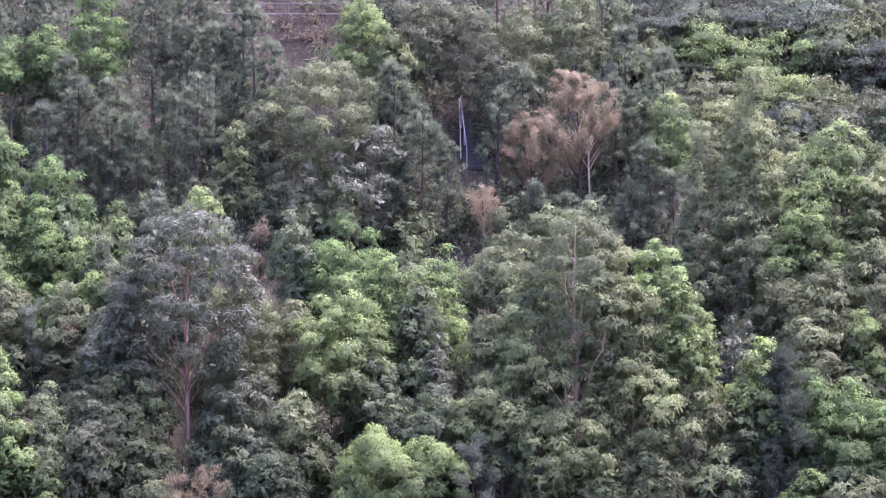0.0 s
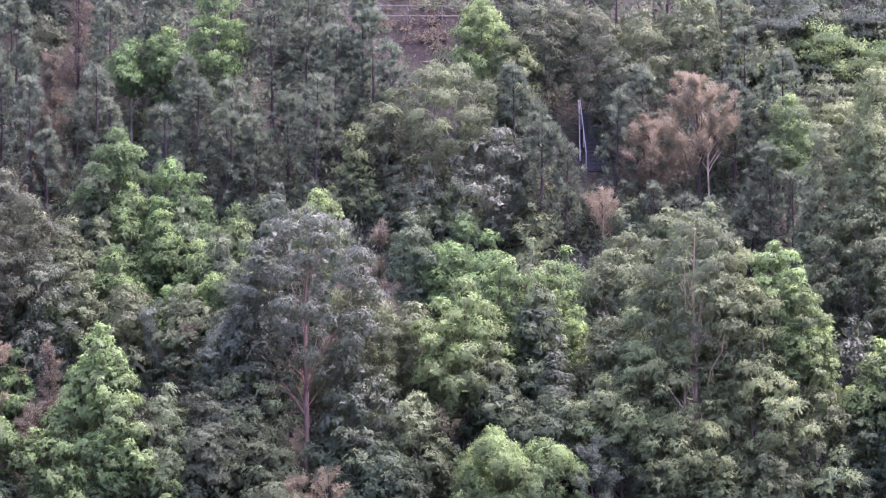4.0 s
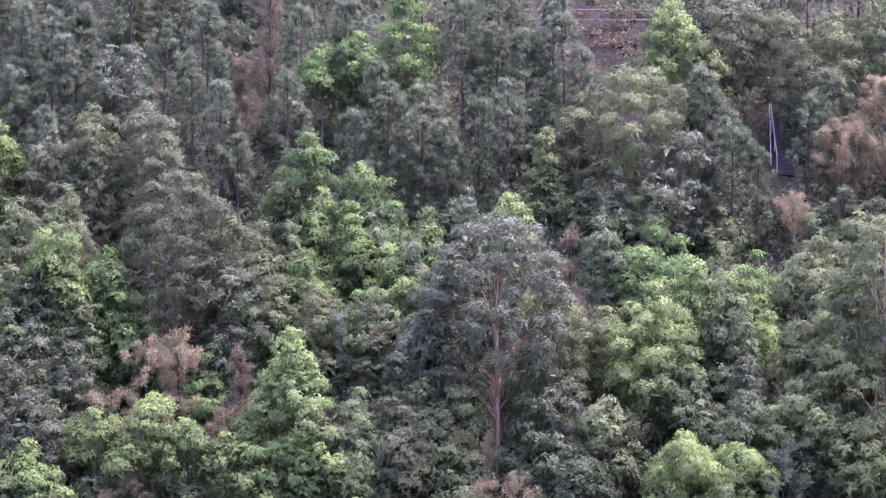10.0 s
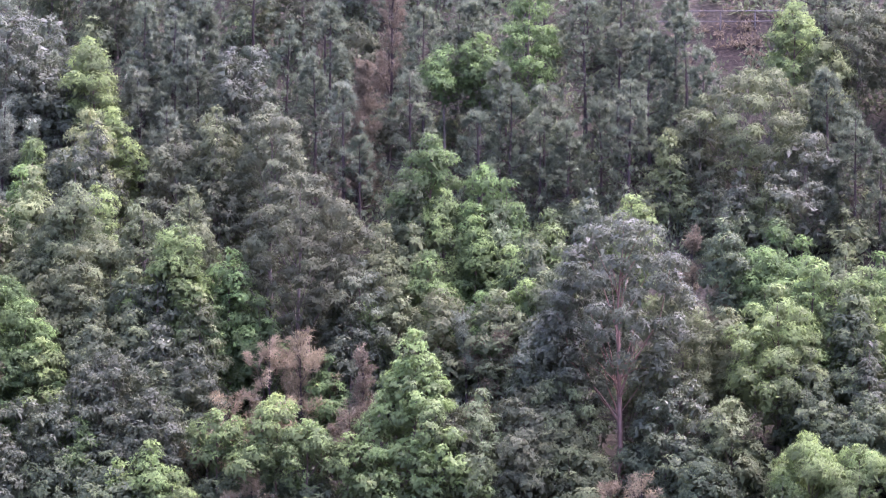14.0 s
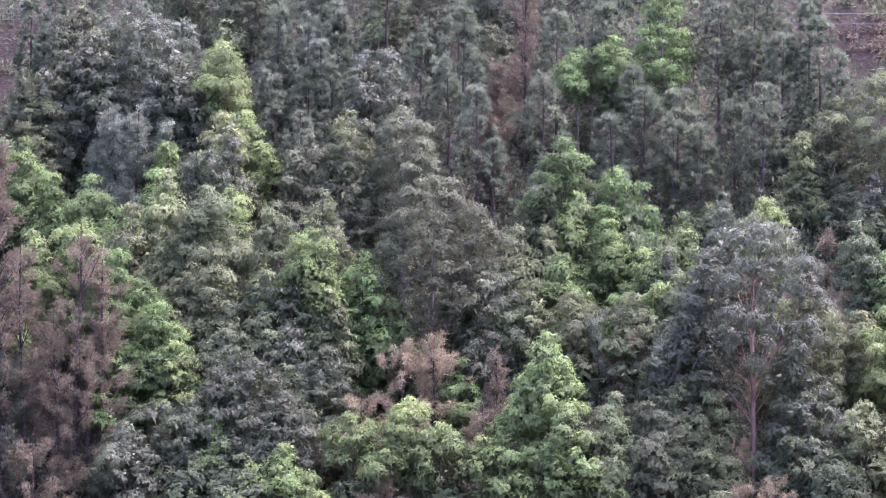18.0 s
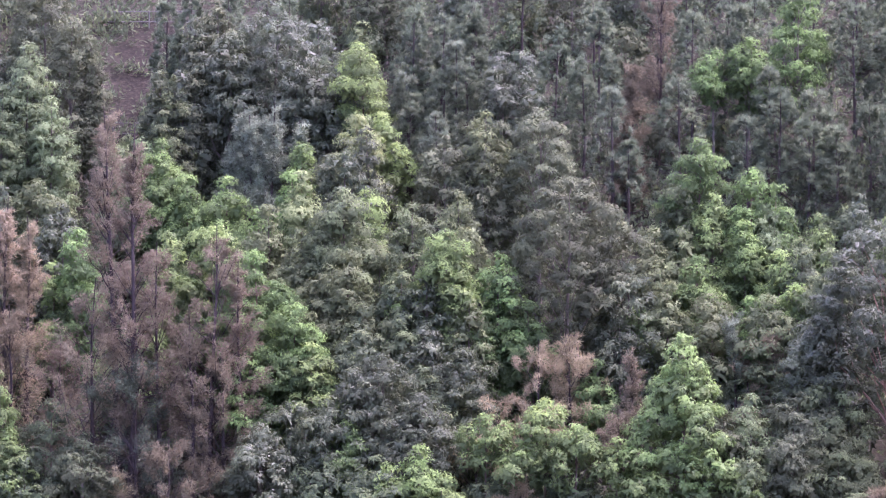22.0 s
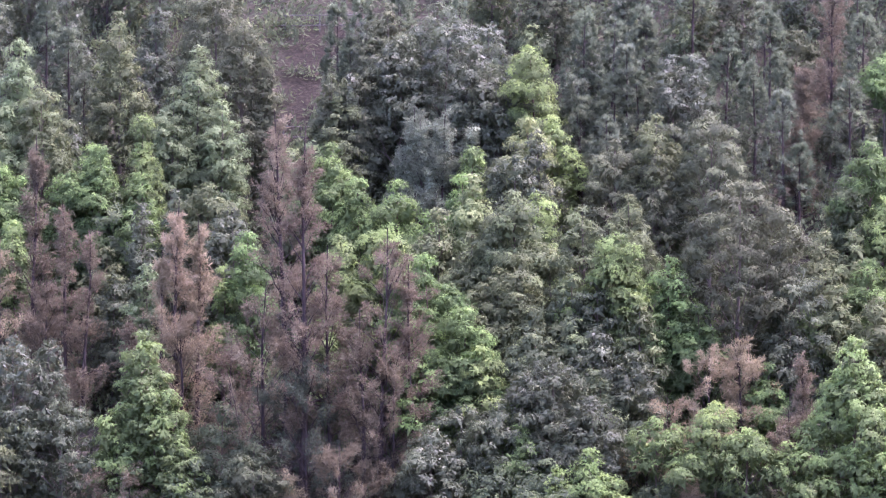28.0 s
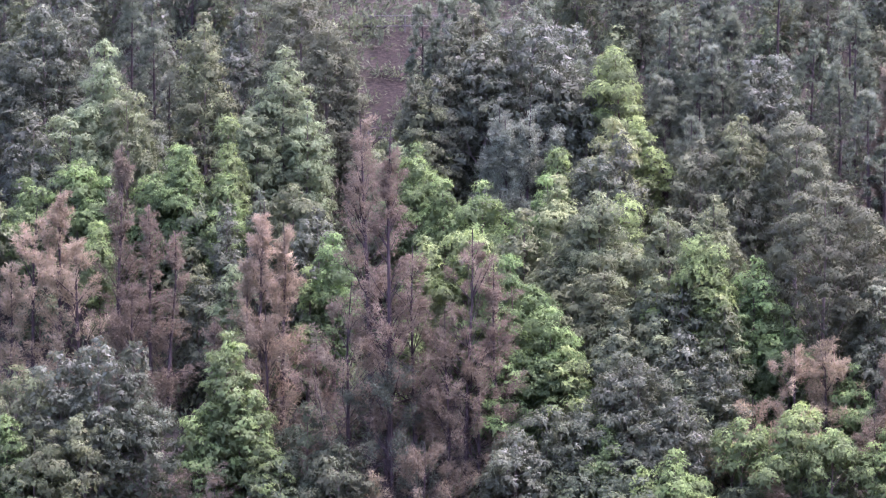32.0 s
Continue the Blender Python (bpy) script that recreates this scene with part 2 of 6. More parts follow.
def start_tree(kind, x, y, label, category="tree", group=""):
    made[0] += 1
    ob = new(kind)
    ob.location = (x, y, float(slope(x, y)) - 0.1)
    tagged(ob, label, category, group or kind.replace("_", " ") + "s on the slope")
    return ob, np.random.default_rng(1000 + made[0])


def stem(rng, height, radius, lean=0.0, top=0.93):
    """The trunk, in bent lengths: its corners and faces, and a function from height to a place on it."""
    knots = np.array([[0, 0, -0.3], *[[0, 0, height * top * k] for k in (0.25, 0.5, 0.75, 1)]])
    knots[1:, :2] += np.cumsum(rng.normal(0, 0.008 * height, (4, 2)), 0) + lean * np.linspace(0.2, 1, 4)[:, None] * np.array((1, 0))
    hs = np.linspace(-0.3, height * top, 13)
    line = np.stack([np.interp(hs, knots[:, 2], knots[:, k]) for k in (0, 1)] + [hs], 1)
    rad = radius * (1 - 0.88 * np.linspace(0, 1, 13)) + radius * 0.5 * np.exp(-np.linspace(0, 14, 13))
    ang = np.linspace(0, 2 * np.pi, 7, endpoint=False)
    v = line[:, None] + np.stack([np.cos(ang), np.sin(ang), 0 * ang], -1)[None] * (rad[:, None, None] * rng.uniform(0.88, 1.12, (13, 7, 1)))
    k, j = np.meshgrid(np.arange(12), np.arange(7), indexing="ij")
    a, b = k * 7 + j, k * 7 + (j + 1) % 7
    at = lambda h: np.stack([np.interp(h, hs, line[:, 0]), np.interp(h, hs, line[:, 1]), h], -1)
    return v.reshape(-1, 3), np.stack([a, b, b + 7, a + 7], -1).reshape(-1, 4), at


def wood(tree, rng, trunk, at, tips, bark, thick, drop=0.5, sag=0.06, big=4, fork=1.0):
    """The trunk with its fine boughs, and the few great limbs as parts of their own."""
    reach = np.hypot(tips[:, 0], tips[:, 1])
    low = 0.3 * tips[:, 2].max()
    foot = at(np.clip(tips[:, 2] - (reach * drop + 0.3) * rng.uniform(0.7, 1.4, len(tips)), low * rng.uniform(1, 1.6, len(tips)), None))
    order = np.argsort(-reach)
    great, fine = order[:big], order[big:]
    foot[great] = at(np.clip(tips[great, 2] - (reach[great] * drop + 0.3) * fork * rng.uniform(0.5, 1.2, len(great)), low, None))
    for k in great:
        v, f = tubes(foot[k:k + 1], tips[k:k + 1], np.array([thick * 1.5]), np.array([thick * 0.35]), sag, rng, 5, 6, 2.0)
        part("limb", mesh_of("limb", v, f, BARK[bark], None, True), tree)
    v, f = trunk
    if len(fine):
        v2, f2 = tubes(foot[fine], tips[fine], np.full(len(fine), thick), np.full(len(fine), thick * 0.25), sag, rng, 3, 3)
        v, f = np.concatenate([v, v2]), np.concatenate([f, f2 + len(v)])
    part("trunk", mesh_of("trunk", v, f, BARK[bark], None, True), tree)


#       lobe size, flattening, tufts per square metre, leaves per tuft, tuft spread, leaf length, leaf width, unrest of the leaves
HABIT = {
    "cloud": (0.74, (1.08, 1.08, 0.86), 11, 9, 0.075, (0.13, 0.22), (0.07, 0.11), 0.36),
    "airy": (0.50, (1.10, 1.10, 0.82), 11, 9, 0.08, (0.14, 0.25), (0.055, 0.09), 0.38),
    "droop": (0.74, (1.02, 1.02, 0.94), 12, 10, 0.08, (0.18, 0.30), (0.045, 0.07), 0.24),
    "layer": (0.62, (1.55, 1.55, 0.30), 10, 8, 0.11, (0.14, 0.24), (0.07, 0.10), 0.24),
    "vine": (0.56, (1.0, 1.0, 0.92), 11, 9, 0.075, (0.13, 0.21), (0.085, 0.125), 0.38),
}


def lobes_of(rng, shape, width, deep, size, count):
    """Places for the lobes of a crown, spread over its outline with even gaps: share of height, turn and share of the reach."""
    h = 1 - rng.uniform(0, 1, (count, 7)) ** 1.15
    turn = rng.uniform(0, 2 * np.pi, (count, 7))
    wave = 1 + 0.22 * np.sin(2 * turn + rng.uniform(0, 6)) + 0.16 * np.sin(3 * turn + 7 * h + rng.uniform(0, 6))
    out = np.maximum(envelope(shape, h) * wave * width / 2 - size * 0.8, 0) * rng.uniform(0.72, 1.0, (count, 7))
    spot = np.stack([out * np.cos(turn), out * np.sin(turn), h * deep], -1)
    chosen = np.zeros((count, 3))
    pick = np.zeros(count, dtype=int)
    chosen[0] = (0, 0, deep)
    for k in range(1, count):
        far = np.linalg.norm(spot[k][:, None] - chosen[None, :k], axis=2).min(1)
        pick[k] = int(np.argmax(far))
        chosen[k] = spot[k, pick[k]]
    rows = np.arange(count)
    h, turn, out = h[rows, pick], turn[rows, pick], out[rows, pick]
    h[0], out[0] = 1.0, 0.0
    return h, turn, out


def broadleaf(kind, x, y, height, width, crown_from, tone, shape="dome", bark="brown", habit="cloud", dense=1.0, lean=0.0, label=""):
    """A leafy tree: boughs end in lobes, lobes carry tufts, tufts carry leaves."""
    tree, rng = start_tree(kind, x, y, label)
    lean = lean + rng.normal(0, 0.009) * height
    deep = height * (1 - crown_from)
    tv, tf, at = stem(rng, height, 0.035 + height * 0.0095, lean)
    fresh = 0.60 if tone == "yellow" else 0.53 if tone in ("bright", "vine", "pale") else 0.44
    lobe_r, flat, per, leaf, spread, (l0, l1), (w0, w1), unrest = HABIT[habit]
    flat = np.array(flat)
    airy = habit == "airy"
    # grey crowns hang their stiff shining leaves every way
    if tone in ("grey", "slate"):
        unrest, per = unrest * 1.7, per * 0.85
    lobe_r = min(lobe_r * (0.62 + 0.085 * min(width, 6)), width * 0.36)
    count = max(7, int((0.58 if airy else 0.74) * width * deep / lobe_r ** 2))
    h, turn, out = lobes_of(rng, shape, width, deep - lobe_r * 0.8, lobe_r, count)
    size = lobe_r * rng.uniform(0.6, 1.35, count)
    size[0] = lobe_r * 0.8
    top = height * crown_from + h * (deep - lobe_r * 0.78)
    mid = at(np.minimum(top, height * 0.92))
    c = np.stack([mid[:, 0] + out * np.cos(turn), mid[:, 1] + out * np.sin(turn), top], -1)
    tips = c[:3] if kind == "sapling" else c[::3] if airy else c[::2]
    wood(tree, rng, (tv, tf), at, tips, bark, (0.012 if airy else 0.010) + height * 0.0016, 1.5 if airy else 0.8, 0.05, 6 if airy else 4, 1.6 if airy else 1.0)
    # paler towards the treetop, for fresh shoots and painted top light
    lobe_tint = rng.normal(0, 0.19 if airy else 0.14, count) + rng.normal(0, 0.05) + 0.2 * (h - 0.55)
    # tufts on the upper and outer face of each lobe, none where two lobes meet
    many = np.maximum(5, per * dense * 6.0 * size ** 2 * (0.45 + 0.55 * np.clip(2.2 * h, 0, 1))).astype(int)
    who = np.repeat(np.arange(count), many)
    outward = np.stack([np.cos(turn), np.sin(turn), 0 * turn], -1)[who] * np.clip(out / width * 4, 0, 1)[who][:, None]
    u = unit(rng.normal(0, 1, (len(who), 3)) + outward * 0.45 + np.array((0, 0, 0.95)))
    u[:, 2] = np.where(u[:, 2] < -0.1, -0.6 * u[:, 2], u[:, 2])
    ripple = 1 + 0.13 * np.sin(6 * u[:, 0] + who) * np.sin(6 * u[:, 2] + 2 * who) + 0.10 * np.sin(9 * u[:, 1] + 3 * who)
    tuft = c[who] + u * flat * (size[who] * ripple * rng.uniform(0.84, 1.05, len(who)))[:, None]
    buried = (np.linalg.norm((tuft[:, None] - c[None]) / flat, axis=2) / size[None] < 0.74).sum(1) > 0
    who, u, tuft = who[~buried], u[~buried], tuft[~buried]
    n = len(who)
    # top light and underside shade of each lobe painted into the tuft colour
    tuft_tint_and_light = lobe_tint[who] + rng.normal(0, 0.17, n) + (0.32 if fresh > 0.5 else 0.22) * (u[:, 2] - 0.40)
    # leaves of each tuft
    m = n * leaf
    of = np.repeat(np.arange(n), leaf)
    g = rng.normal(0, 1, (m, 3))
    lie = unit(g - u[of] * np.sum(g * u[of], 1)[:, None])
    base = tuft[of] + g * spread * np.array((1.0, 1.0, 0.75))
    hang = {"droop": 0.7, "airy": 0.55, "vine": 0.5}.get(habit, 0.35)
    axis = lie * 0.8 + u[of] * 0.2 + np.array((0, 0, -hang))
    normal = u[of] * 1.6 + rng.normal(0, unrest, (m, 3)) + np.array((0, 0, 0.35))
    v, f = blades(base, axis, normal, rng.uniform(l0, l1, m), rng.uniform(w0, w1, m), 3)
    tint = np.repeat(np.clip(fresh + tuft_tint_and_light[of] + rng.normal(0, 0.03, m), 0, 1), 3)
    # larger, duller leaves within each lobe, which paint some shade into the gaps
    inner = np.repeat(np.arange(count), np.maximum(5, (20 if airy else 26) * (size / 0.8) ** 2).astype(int))
    k = len(inner)
    q = unit(rng.normal(0, 1, (k, 3)))
    spot = c[inner] + q * flat * (size[inner] * rng.uniform(0.2, 0.74, k))[:, None]
    v2, f2 = blades(spot, rng.normal(0, 1, (k, 3)) + np.array((0, 0, -0.4)), q + np.array((0, 0, 0.3)), rng.uniform(0.32, 0.52, k), rng.uniform(0.2, 0.34, k), 3)
    v, f = np.concatenate([v, v2]), np.concatenate([f, f2 + len(v)])
    tint = np.concatenate([tint, np.repeat(np.clip(0.42 + lobe_tint[inner] * 0.6, 0, 1), 3)])
    part("crown", mesh_of("crown", v, f, LEAF[tone], tint), tree)
    return tree


def pine(x, y, height, width, crown_from=0.25, tone="pine", dense=1.0, label=""):
    """A pine: whorls of boughs, each ending in round brushes of needles."""
    tree, rng = start_tree("pine_tree", x, y, label)
    tv, tf, at = stem(rng, height, 0.05 + height * 0.009, 0, 0.97)
    width = width * 1.05
    deep = height * (1 - crown_from)
    n = int(4.6 * width * deep * dense)
    h = rng.uniform(0, 1, n) ** 0.85
    h[:4] = (1, 0.97, 0.95, 0.93)
    turn = rng.uniform(0, 2 * np.pi, n)
    bump = 1 + 0.22 * np.sin(2 * turn + rng.uniform(0, 6)) * np.sin(9 * h + rng.uniform(0, 6))
    out = np.clip((1.04 - h) ** 0.55 * np.minimum(0.75 + 1.2 * h, 1.05) * bump, 0.06, 1.1) * width / 2 * rng.uniform(0.15, 1.05, n) ** 0.35
    z = height * crown_from + h * deep * 0.97
    mid = at(np.minimum(z, height * 0.96))
    c = np.stack([mid[:, 0] + out * np.cos(turn), mid[:, 1] + out * np.sin(turn), z], -1)
    wood(tree, rng, (tv, tf), at, c[::4], "dark", 0.022, 0.25, -0.05, 3)
    way = unit(np.stack([np.cos(turn), np.sin(turn), 1.1 + 0.9 * h], -1))
    per = 64
    of = np.repeat(np.arange(n), per)
    m = n * per
    big = rng.uniform(0.75, 1.25, n)[of]
    axis = unit(way[of] * 0.75 + rng.normal(0, 0.6, (m, 3)))
    base = c[of] + axis * 0.05
    flatness = np.cross(np.cross(axis, np.array((0, 0, 1.0))), axis) + rng.normal(0, 0.25, (m, 3))
    v, f = blades(base, axis, flatness, rng.uniform(0.2, 0.36, m) * big, rng.uniform(0.042, 0.06, m), 3)
    tint = np.clip(0.42 + rng.normal(0, 0.2, n)[of] + rng.normal(0, 0.06, m), 0, 1)
    part("crown", mesh_of("crown", v, f, LEAF[tone], np.repeat(tint, 3)), tree)
    return tree


def casuarina(x, y, height, width, crown_from=0.15, tone="dead", shape="plume", dense=1.0, bark="dark", lean=0.0, label=""):
    """A casuarina: rising boughs, each with ragged feathery plumes of thread-like twigs."""
    tree, rng = start_tree("casuarina_tree", x, y, label)
    tv, tf, at = stem(rng, height, 0.05 + height * 0.0075, lean, 1.0)
    deep = height * (1 - crown_from)
    boughs = int(1.0 * width * deep * dense ** 0.5) + 10
    h = rng.uniform(0, 1, boughs) ** 0.8
    h[:3] = (1, 0.95, 0.9)
    turn = np.arange(boughs) * 2.39996 + rng.uniform(-0.6, 0.6, boughs)
    bump = 1 + 0.3 * np.sin(2 * turn + rng.uniform(0, 6)) * np.sin(8 * h + rng.uniform(0, 6))
    out = np.clip(envelope(shape, h) * bump, 0.03, 1.2) * width * 0.5 * rng.uniform(0.35, 1.1, boughs) ** 0.5
    z = height * crown_from + h * deep * 0.93
    mid = at(np.minimum(z, height * 0.95))
    tips = np.stack([mid[:, 0] + out * np.cos(turn), mid[:, 1] + out * np.sin(turn), z], -1)
    wood(tree, rng, (tv, tf), at, tips, bark, 0.014 + 0.001 * height, 1.2, 0.03, 4)
    # long arching plumes near the end of each bough
    each = 2
    who = np.repeat(np.arange(boughs), each)
    n = boughs * each
    reach = np.stack([np.cos(turn), np.sin(turn), 0 * turn], -1)[who]
    back = rng.uniform(0, 0.45, n) * np.minimum(out[who], 1.6)
    c = tips[who] - reach * back[:, None] - np.array((0, 0, 1.0)) * (back * 0.9)[:, None] + rng.normal(0, 0.14, (n, 3))
    way = unit(reach * rng.uniform(0.15, 0.9, n)[:, None] + np.array((0, 0, 1.0)) + rng.normal(0, 0.25, (n, 3)))
    size = rng.uniform(0.75, 1.45, n) * (1.15 - 0.5 * h[who])
    per = int(115 * dense ** 0.5)
    of = np.repeat(np.arange(n), per)
    m = n * per
    along = rng.uniform(-0.55, 0.55, m)
    slim = 0.155 * (1 - 1.2 * np.abs(along - 0.12))
    side = rng.normal(0, 1, (m, 3))
    side = side - way[of] * np.sum(side * way[of], 1)[:, None]
    curl = (np.maximum(along, 0) ** 2 * 0.9)[:, None]
    base = c[of] + (way[of] * along[:, None] + side * slim[:, None] + (reach[of] * 0.7 - np.array((0, 0, 0.5))) * curl) * size[of][:, None]
    axis = way[of] * 0.6 + unit(side) * 0.3 + rng.normal(0, 0.45, (m, 3)) + np.array((0, 0, -0.3))
    v, f = blades(base, axis, unit(side) * 1.2 + rng.normal(0, 0.3, (m, 3)) + np.array((0, 0, 0.7)), rng.uniform(0.14, 0.27, m), rng.uniform(0.026, 0.040, m), 3)
    tint = np.clip(0.42 + rng.normal(0, 0.17, n)[of] + rng.normal(0, 0.08, m), 0, 1)
    part("crown", mesh_of("crown", v, f, LEAF[tone], np.repeat(tint, 3)), tree)
    return tree


def snag(x, y, height, radius, bark="pale", boughs=5, lean=0.0, label=""):
    """A dead bare trunk with a few stubs of boughs."""
    tree, rng = start_tree("dead_tree", x, y, label)
    v, f, at = stem(rng, height, radius, lean, 1.0)
    part("trunk", mesh_of("trunk", v, f, BARK[bark], None, True), tree)
    for k in range(boughs):
        h = rng.uniform(0.45, 0.97) * height
        turn, reach = rng.uniform(0, 2 * np.pi), rng.uniform(0.08, 0.2) * height
        foot = at(np.array([h - 0.1]))
        tip = at(np.array([h])) + np.array([[np.cos(turn) * reach, np.sin(turn) * reach * 0.5, reach * 1.2]])
        v, f = tubes(foot, tip, np.array([radius * 0.4]), np.array([radius * 0.1]), 0.05, rng)
        part("limb", mesh_of("limb", v, f, BARK[bark], None, True), tree)
    return tree


def shrub(x, y, height, width, tone, habit="layer", label=""):
    return broadleaf("shrub", x, y, height, width, 0.05, tone, "dome", "brown", habit, 0.9, 0.0, label)


casuarina(7.1, 330.1, 8.3, 4.6, 0.45, "rust", "dome", dense=4, label="withered rusty brown open-crowned casuarina standing among pines")
casuarina(4.7, 330.1, 6.2, 3.6, 0.50, "rust", "dome", dense=4, lean=-0.3, label="withered rusty brown leaning casuarina beside a larger one")
snag(7.7, 330.0, 6.4, 0.08, boughs=9, bark='pale', label="dead tree with a bare pale trunk and forked boughs")
casuarina(2.1, 327.3, 4.0, 1.9, 0.50, "rust", "dome", bark='pale', label="small withered rusty brown feathery casuarina among green trees")
shrub(10.8, 339.7, 2.9, 3.0, "yellow", label="yellow green rounded shrub on the leaf-strewn slope")
shrub(13.3, 341.9, 3.1, 4.3, "yellow", label="yellow green rounded shrub on the leaf-strewn slope")
shrub(15.7, 340.7, 2.5, 4.6, "yellow", label="yellow green rounded shrub on the leaf-strewn slope")
shrub(18.5, 341.7, 2.8, 4.9, "yellow", label="yellow green rounded shrub on the leaf-strewn slope")
shrub(21.3, 343.0, 2.5, 5.2, "pale", label="pale green rounded shrub on the leaf-strewn slope")
shrub(14.0, 337.3, 3.4, 4.2, "green", label="dull green rounded shrub on the leaf-strewn slope")
shrub(17.4, 337.6, 3.1, 3.9, "yellow", label="yellow green rounded shrub on the leaf-strewn slope")
shrub(20.1, 337.2, 3.1, 3.6, "green", label="dull green rounded shrub on the leaf-strewn slope")
shrub(22.7, 336.1, 3.4, 4.2, "olive", label="olive-brown rounded shrub on the leaf-strewn slope")
shrub(20.8, 334.6, 3.0, 4.2, "olive", label="olive-brown rounded shrub on the leaf-strewn slope")
# smoke-toned shrubs stand for hollows in deep shade; the dark is painted
shrub(18.4, 335.0, 3.3, 3.6, "smoke", label="rounded shrub on the leaf-strewn slope, blackened to stand for a shaded hollow")
shrub(12.4, 334.2, 3.3, 3.3, "dark", label="dark green rounded shrub on the leaf-strewn slope")
shrub(23.3, 340.6, 3.4, 3.9, "smoke", label="rounded shrub on the leaf-strewn slope, blackened to stand for a shaded hollow")
shrub(16.7, 343.4, 2.8, 3.7, "smoke", label="rounded shrub on the leaf-strewn slope, blackened to stand for a shaded hollow")
shrub(19.9, 345.5, 2.2, 3.4, "smoke", label="rounded shrub on the leaf-strewn slope, blackened to stand for a shaded hollow")
shrub(23.6, 345.2, 1.9, 3.4, "smoke", label="rounded shrub on the leaf-strewn slope, blackened to stand for a shaded hollow")
shrub(24.8, 340.1, 4.0, 4.2, "smoke", label="rounded shrub on the leaf-strewn slope, blackened to stand for a shaded hollow")
shrub(15.1, 335.0, 3.4, 3.6, "pale", label="pale green rounded shrub on the leaf-strewn slope")
shrub(11.0, 335.8, 3.7, 2.7, "dark", label="dark green rounded shrub on the leaf-strewn slope")
shrub(-53.5, 334.8, 2.5, 2.1, "white", habit='cloud', label="pale whitish-leaved shrub at the edge of the gully")
pine(-21.2, 335.8, 8.7, 3.6, 0.10, "pine", label="mid-sized blue-green pine with brushes of needles on the slope")
pine(-19.7, 332.3, 7.4, 3.9, 0.10, "pine", label="mid-sized blue-green pine with brushes of needles on the slope")
pine(-17.3, 331.4, 6.8, 4.1, 0.10, "pine", label="mid-sized blue-green pine with brushes of needles on the slope")
pine(-15.4, 336.2, 8.1, 3.9, 0.10, "pine", label="mid-sized blue-green pine with brushes of needles on the slope")
pine(-14.3, 331.0, 6.2, 3.3, 0.10, "pine", label="small blue-green pine with brushes of needles on the slope")
pine(-16.0, 329.7, 5.0, 3.5, 0.10, "pine", label="small blue-green pine with brushes of needles on the slope")
pine(-12.8, 329.7, 7.8, 3.8, 0.10, "pine", label="mid-sized blue-green pine with brushes of needles on the slope")
pine(-11.9, 334.0, 8.0, 4.2, 0.10, "pine", label="mid-sized blue-green pine with brushes of needles on the slope")
pine(-10.1, 334.4, 8.7, 4.2, 0.10, "pine", label="mid-sized blue-green pine with brushes of needles on the slope")
pine(-13.6, 335.7, 6.9, 3.3, 0.10, "pine", label="mid-sized blue-green pine with brushes of needles on the slope")
broadleaf("eucalyptus_tree", -10.7, 329.7, 5.5, 2.5, 0.10, "pale", "cone", "grey", "airy", dense=1.3, label="small pale green tapering eucalyptus with hanging leaves")
broadleaf("acacia_tree", -4.3, 335.7, 7.9, 3.4, 0.40, "yellow", "dome", "brown", "cloud", label="mid-sized yellow-green wide acacia with billowing clumps of leaves")
broadleaf("eucalyptus_tree", -2.5, 335.3, 6.3, 3.3, 0.16, "pale", "dome", "grey", "airy", label="small pale green wide eucalyptus with hanging leaves")
broadleaf("eucalyptus_tree", -6.6, 330.6, 8.4, 6.8, 0.30, "green", "dome", "grey", "airy", dense=1.1, label="mid-sized dull green wide eucalyptus with hanging leaves")
broadleaf("eucalyptus_tree", -9.0, 330.6, 6.2, 3.2, 0.16, "olive", "dome", "grey", "airy", label="small olive-brown wide eucalyptus with hanging leaves")
broadleaf("eucalyptus_tree", -3.5, 327.6, 7.2, 5.0, 0.20, "grey", "dome", "grey", "airy", dense=1.2, label="mid-sized grey-green wide eucalyptus with hanging leaves")
broadleaf("eucalyptus_tree", -7.0, 327.2, 5.7, 3.8, 0.16, "grey", "cone", "grey", "airy", label="small grey-green tapering eucalyptus with hanging leaves")
broadleaf("eucalyptus_tree", -5.7, 326.8, 5.0, 3.2, 0.16, "white", "dome", "grey", "airy", label="small whitish green wide eucalyptus with hanging leaves")
broadleaf("eucalyptus_tree", -8.3, 327.6, 4.4, 2.9, 0.16, "olive", "cone", "grey", "airy", label="small olive-brown tapering eucalyptus with hanging leaves")
pine(-2.5, 330.6, 8.0, 3.8, 0.10, "pine", label="mid-sized blue-green pine with brushes of needles on the slope")
pine(-1.0, 328.0, 7.8, 4.4, 0.10, "pine", label="mid-sized blue-green pine with brushes of needles on the slope")
pine(-2.5, 328.0, 5.6, 3.2, 0.10, "pine", label="small blue-green pine with brushes of needles on the slope")
pine(0.2, 328.0, 6.1, 2.3, 0.10, "pine", label="small blue-green pine with brushes of needles on the slope")
broadleaf("eucalyptus_tree", -1.0, 336.6, 7.8, 3.9, 0.30, "olive", "dome", "grey", "airy", label="mid-sized olive-brown wide eucalyptus with hanging leaves")
broadleaf("eucalyptus_tree", 1.5, 336.6, 6.9, 4.2, 0.30, "olive", "dome", "grey", "airy", label="mid-sized olive-brown wide eucalyptus with hanging leaves")
broadleaf("eucalyptus_tree", 4.2, 336.2, 7.2, 3.9, 0.25, "green", "dome", "grey", "airy", label="mid-sized dull green wide eucalyptus with hanging leaves")
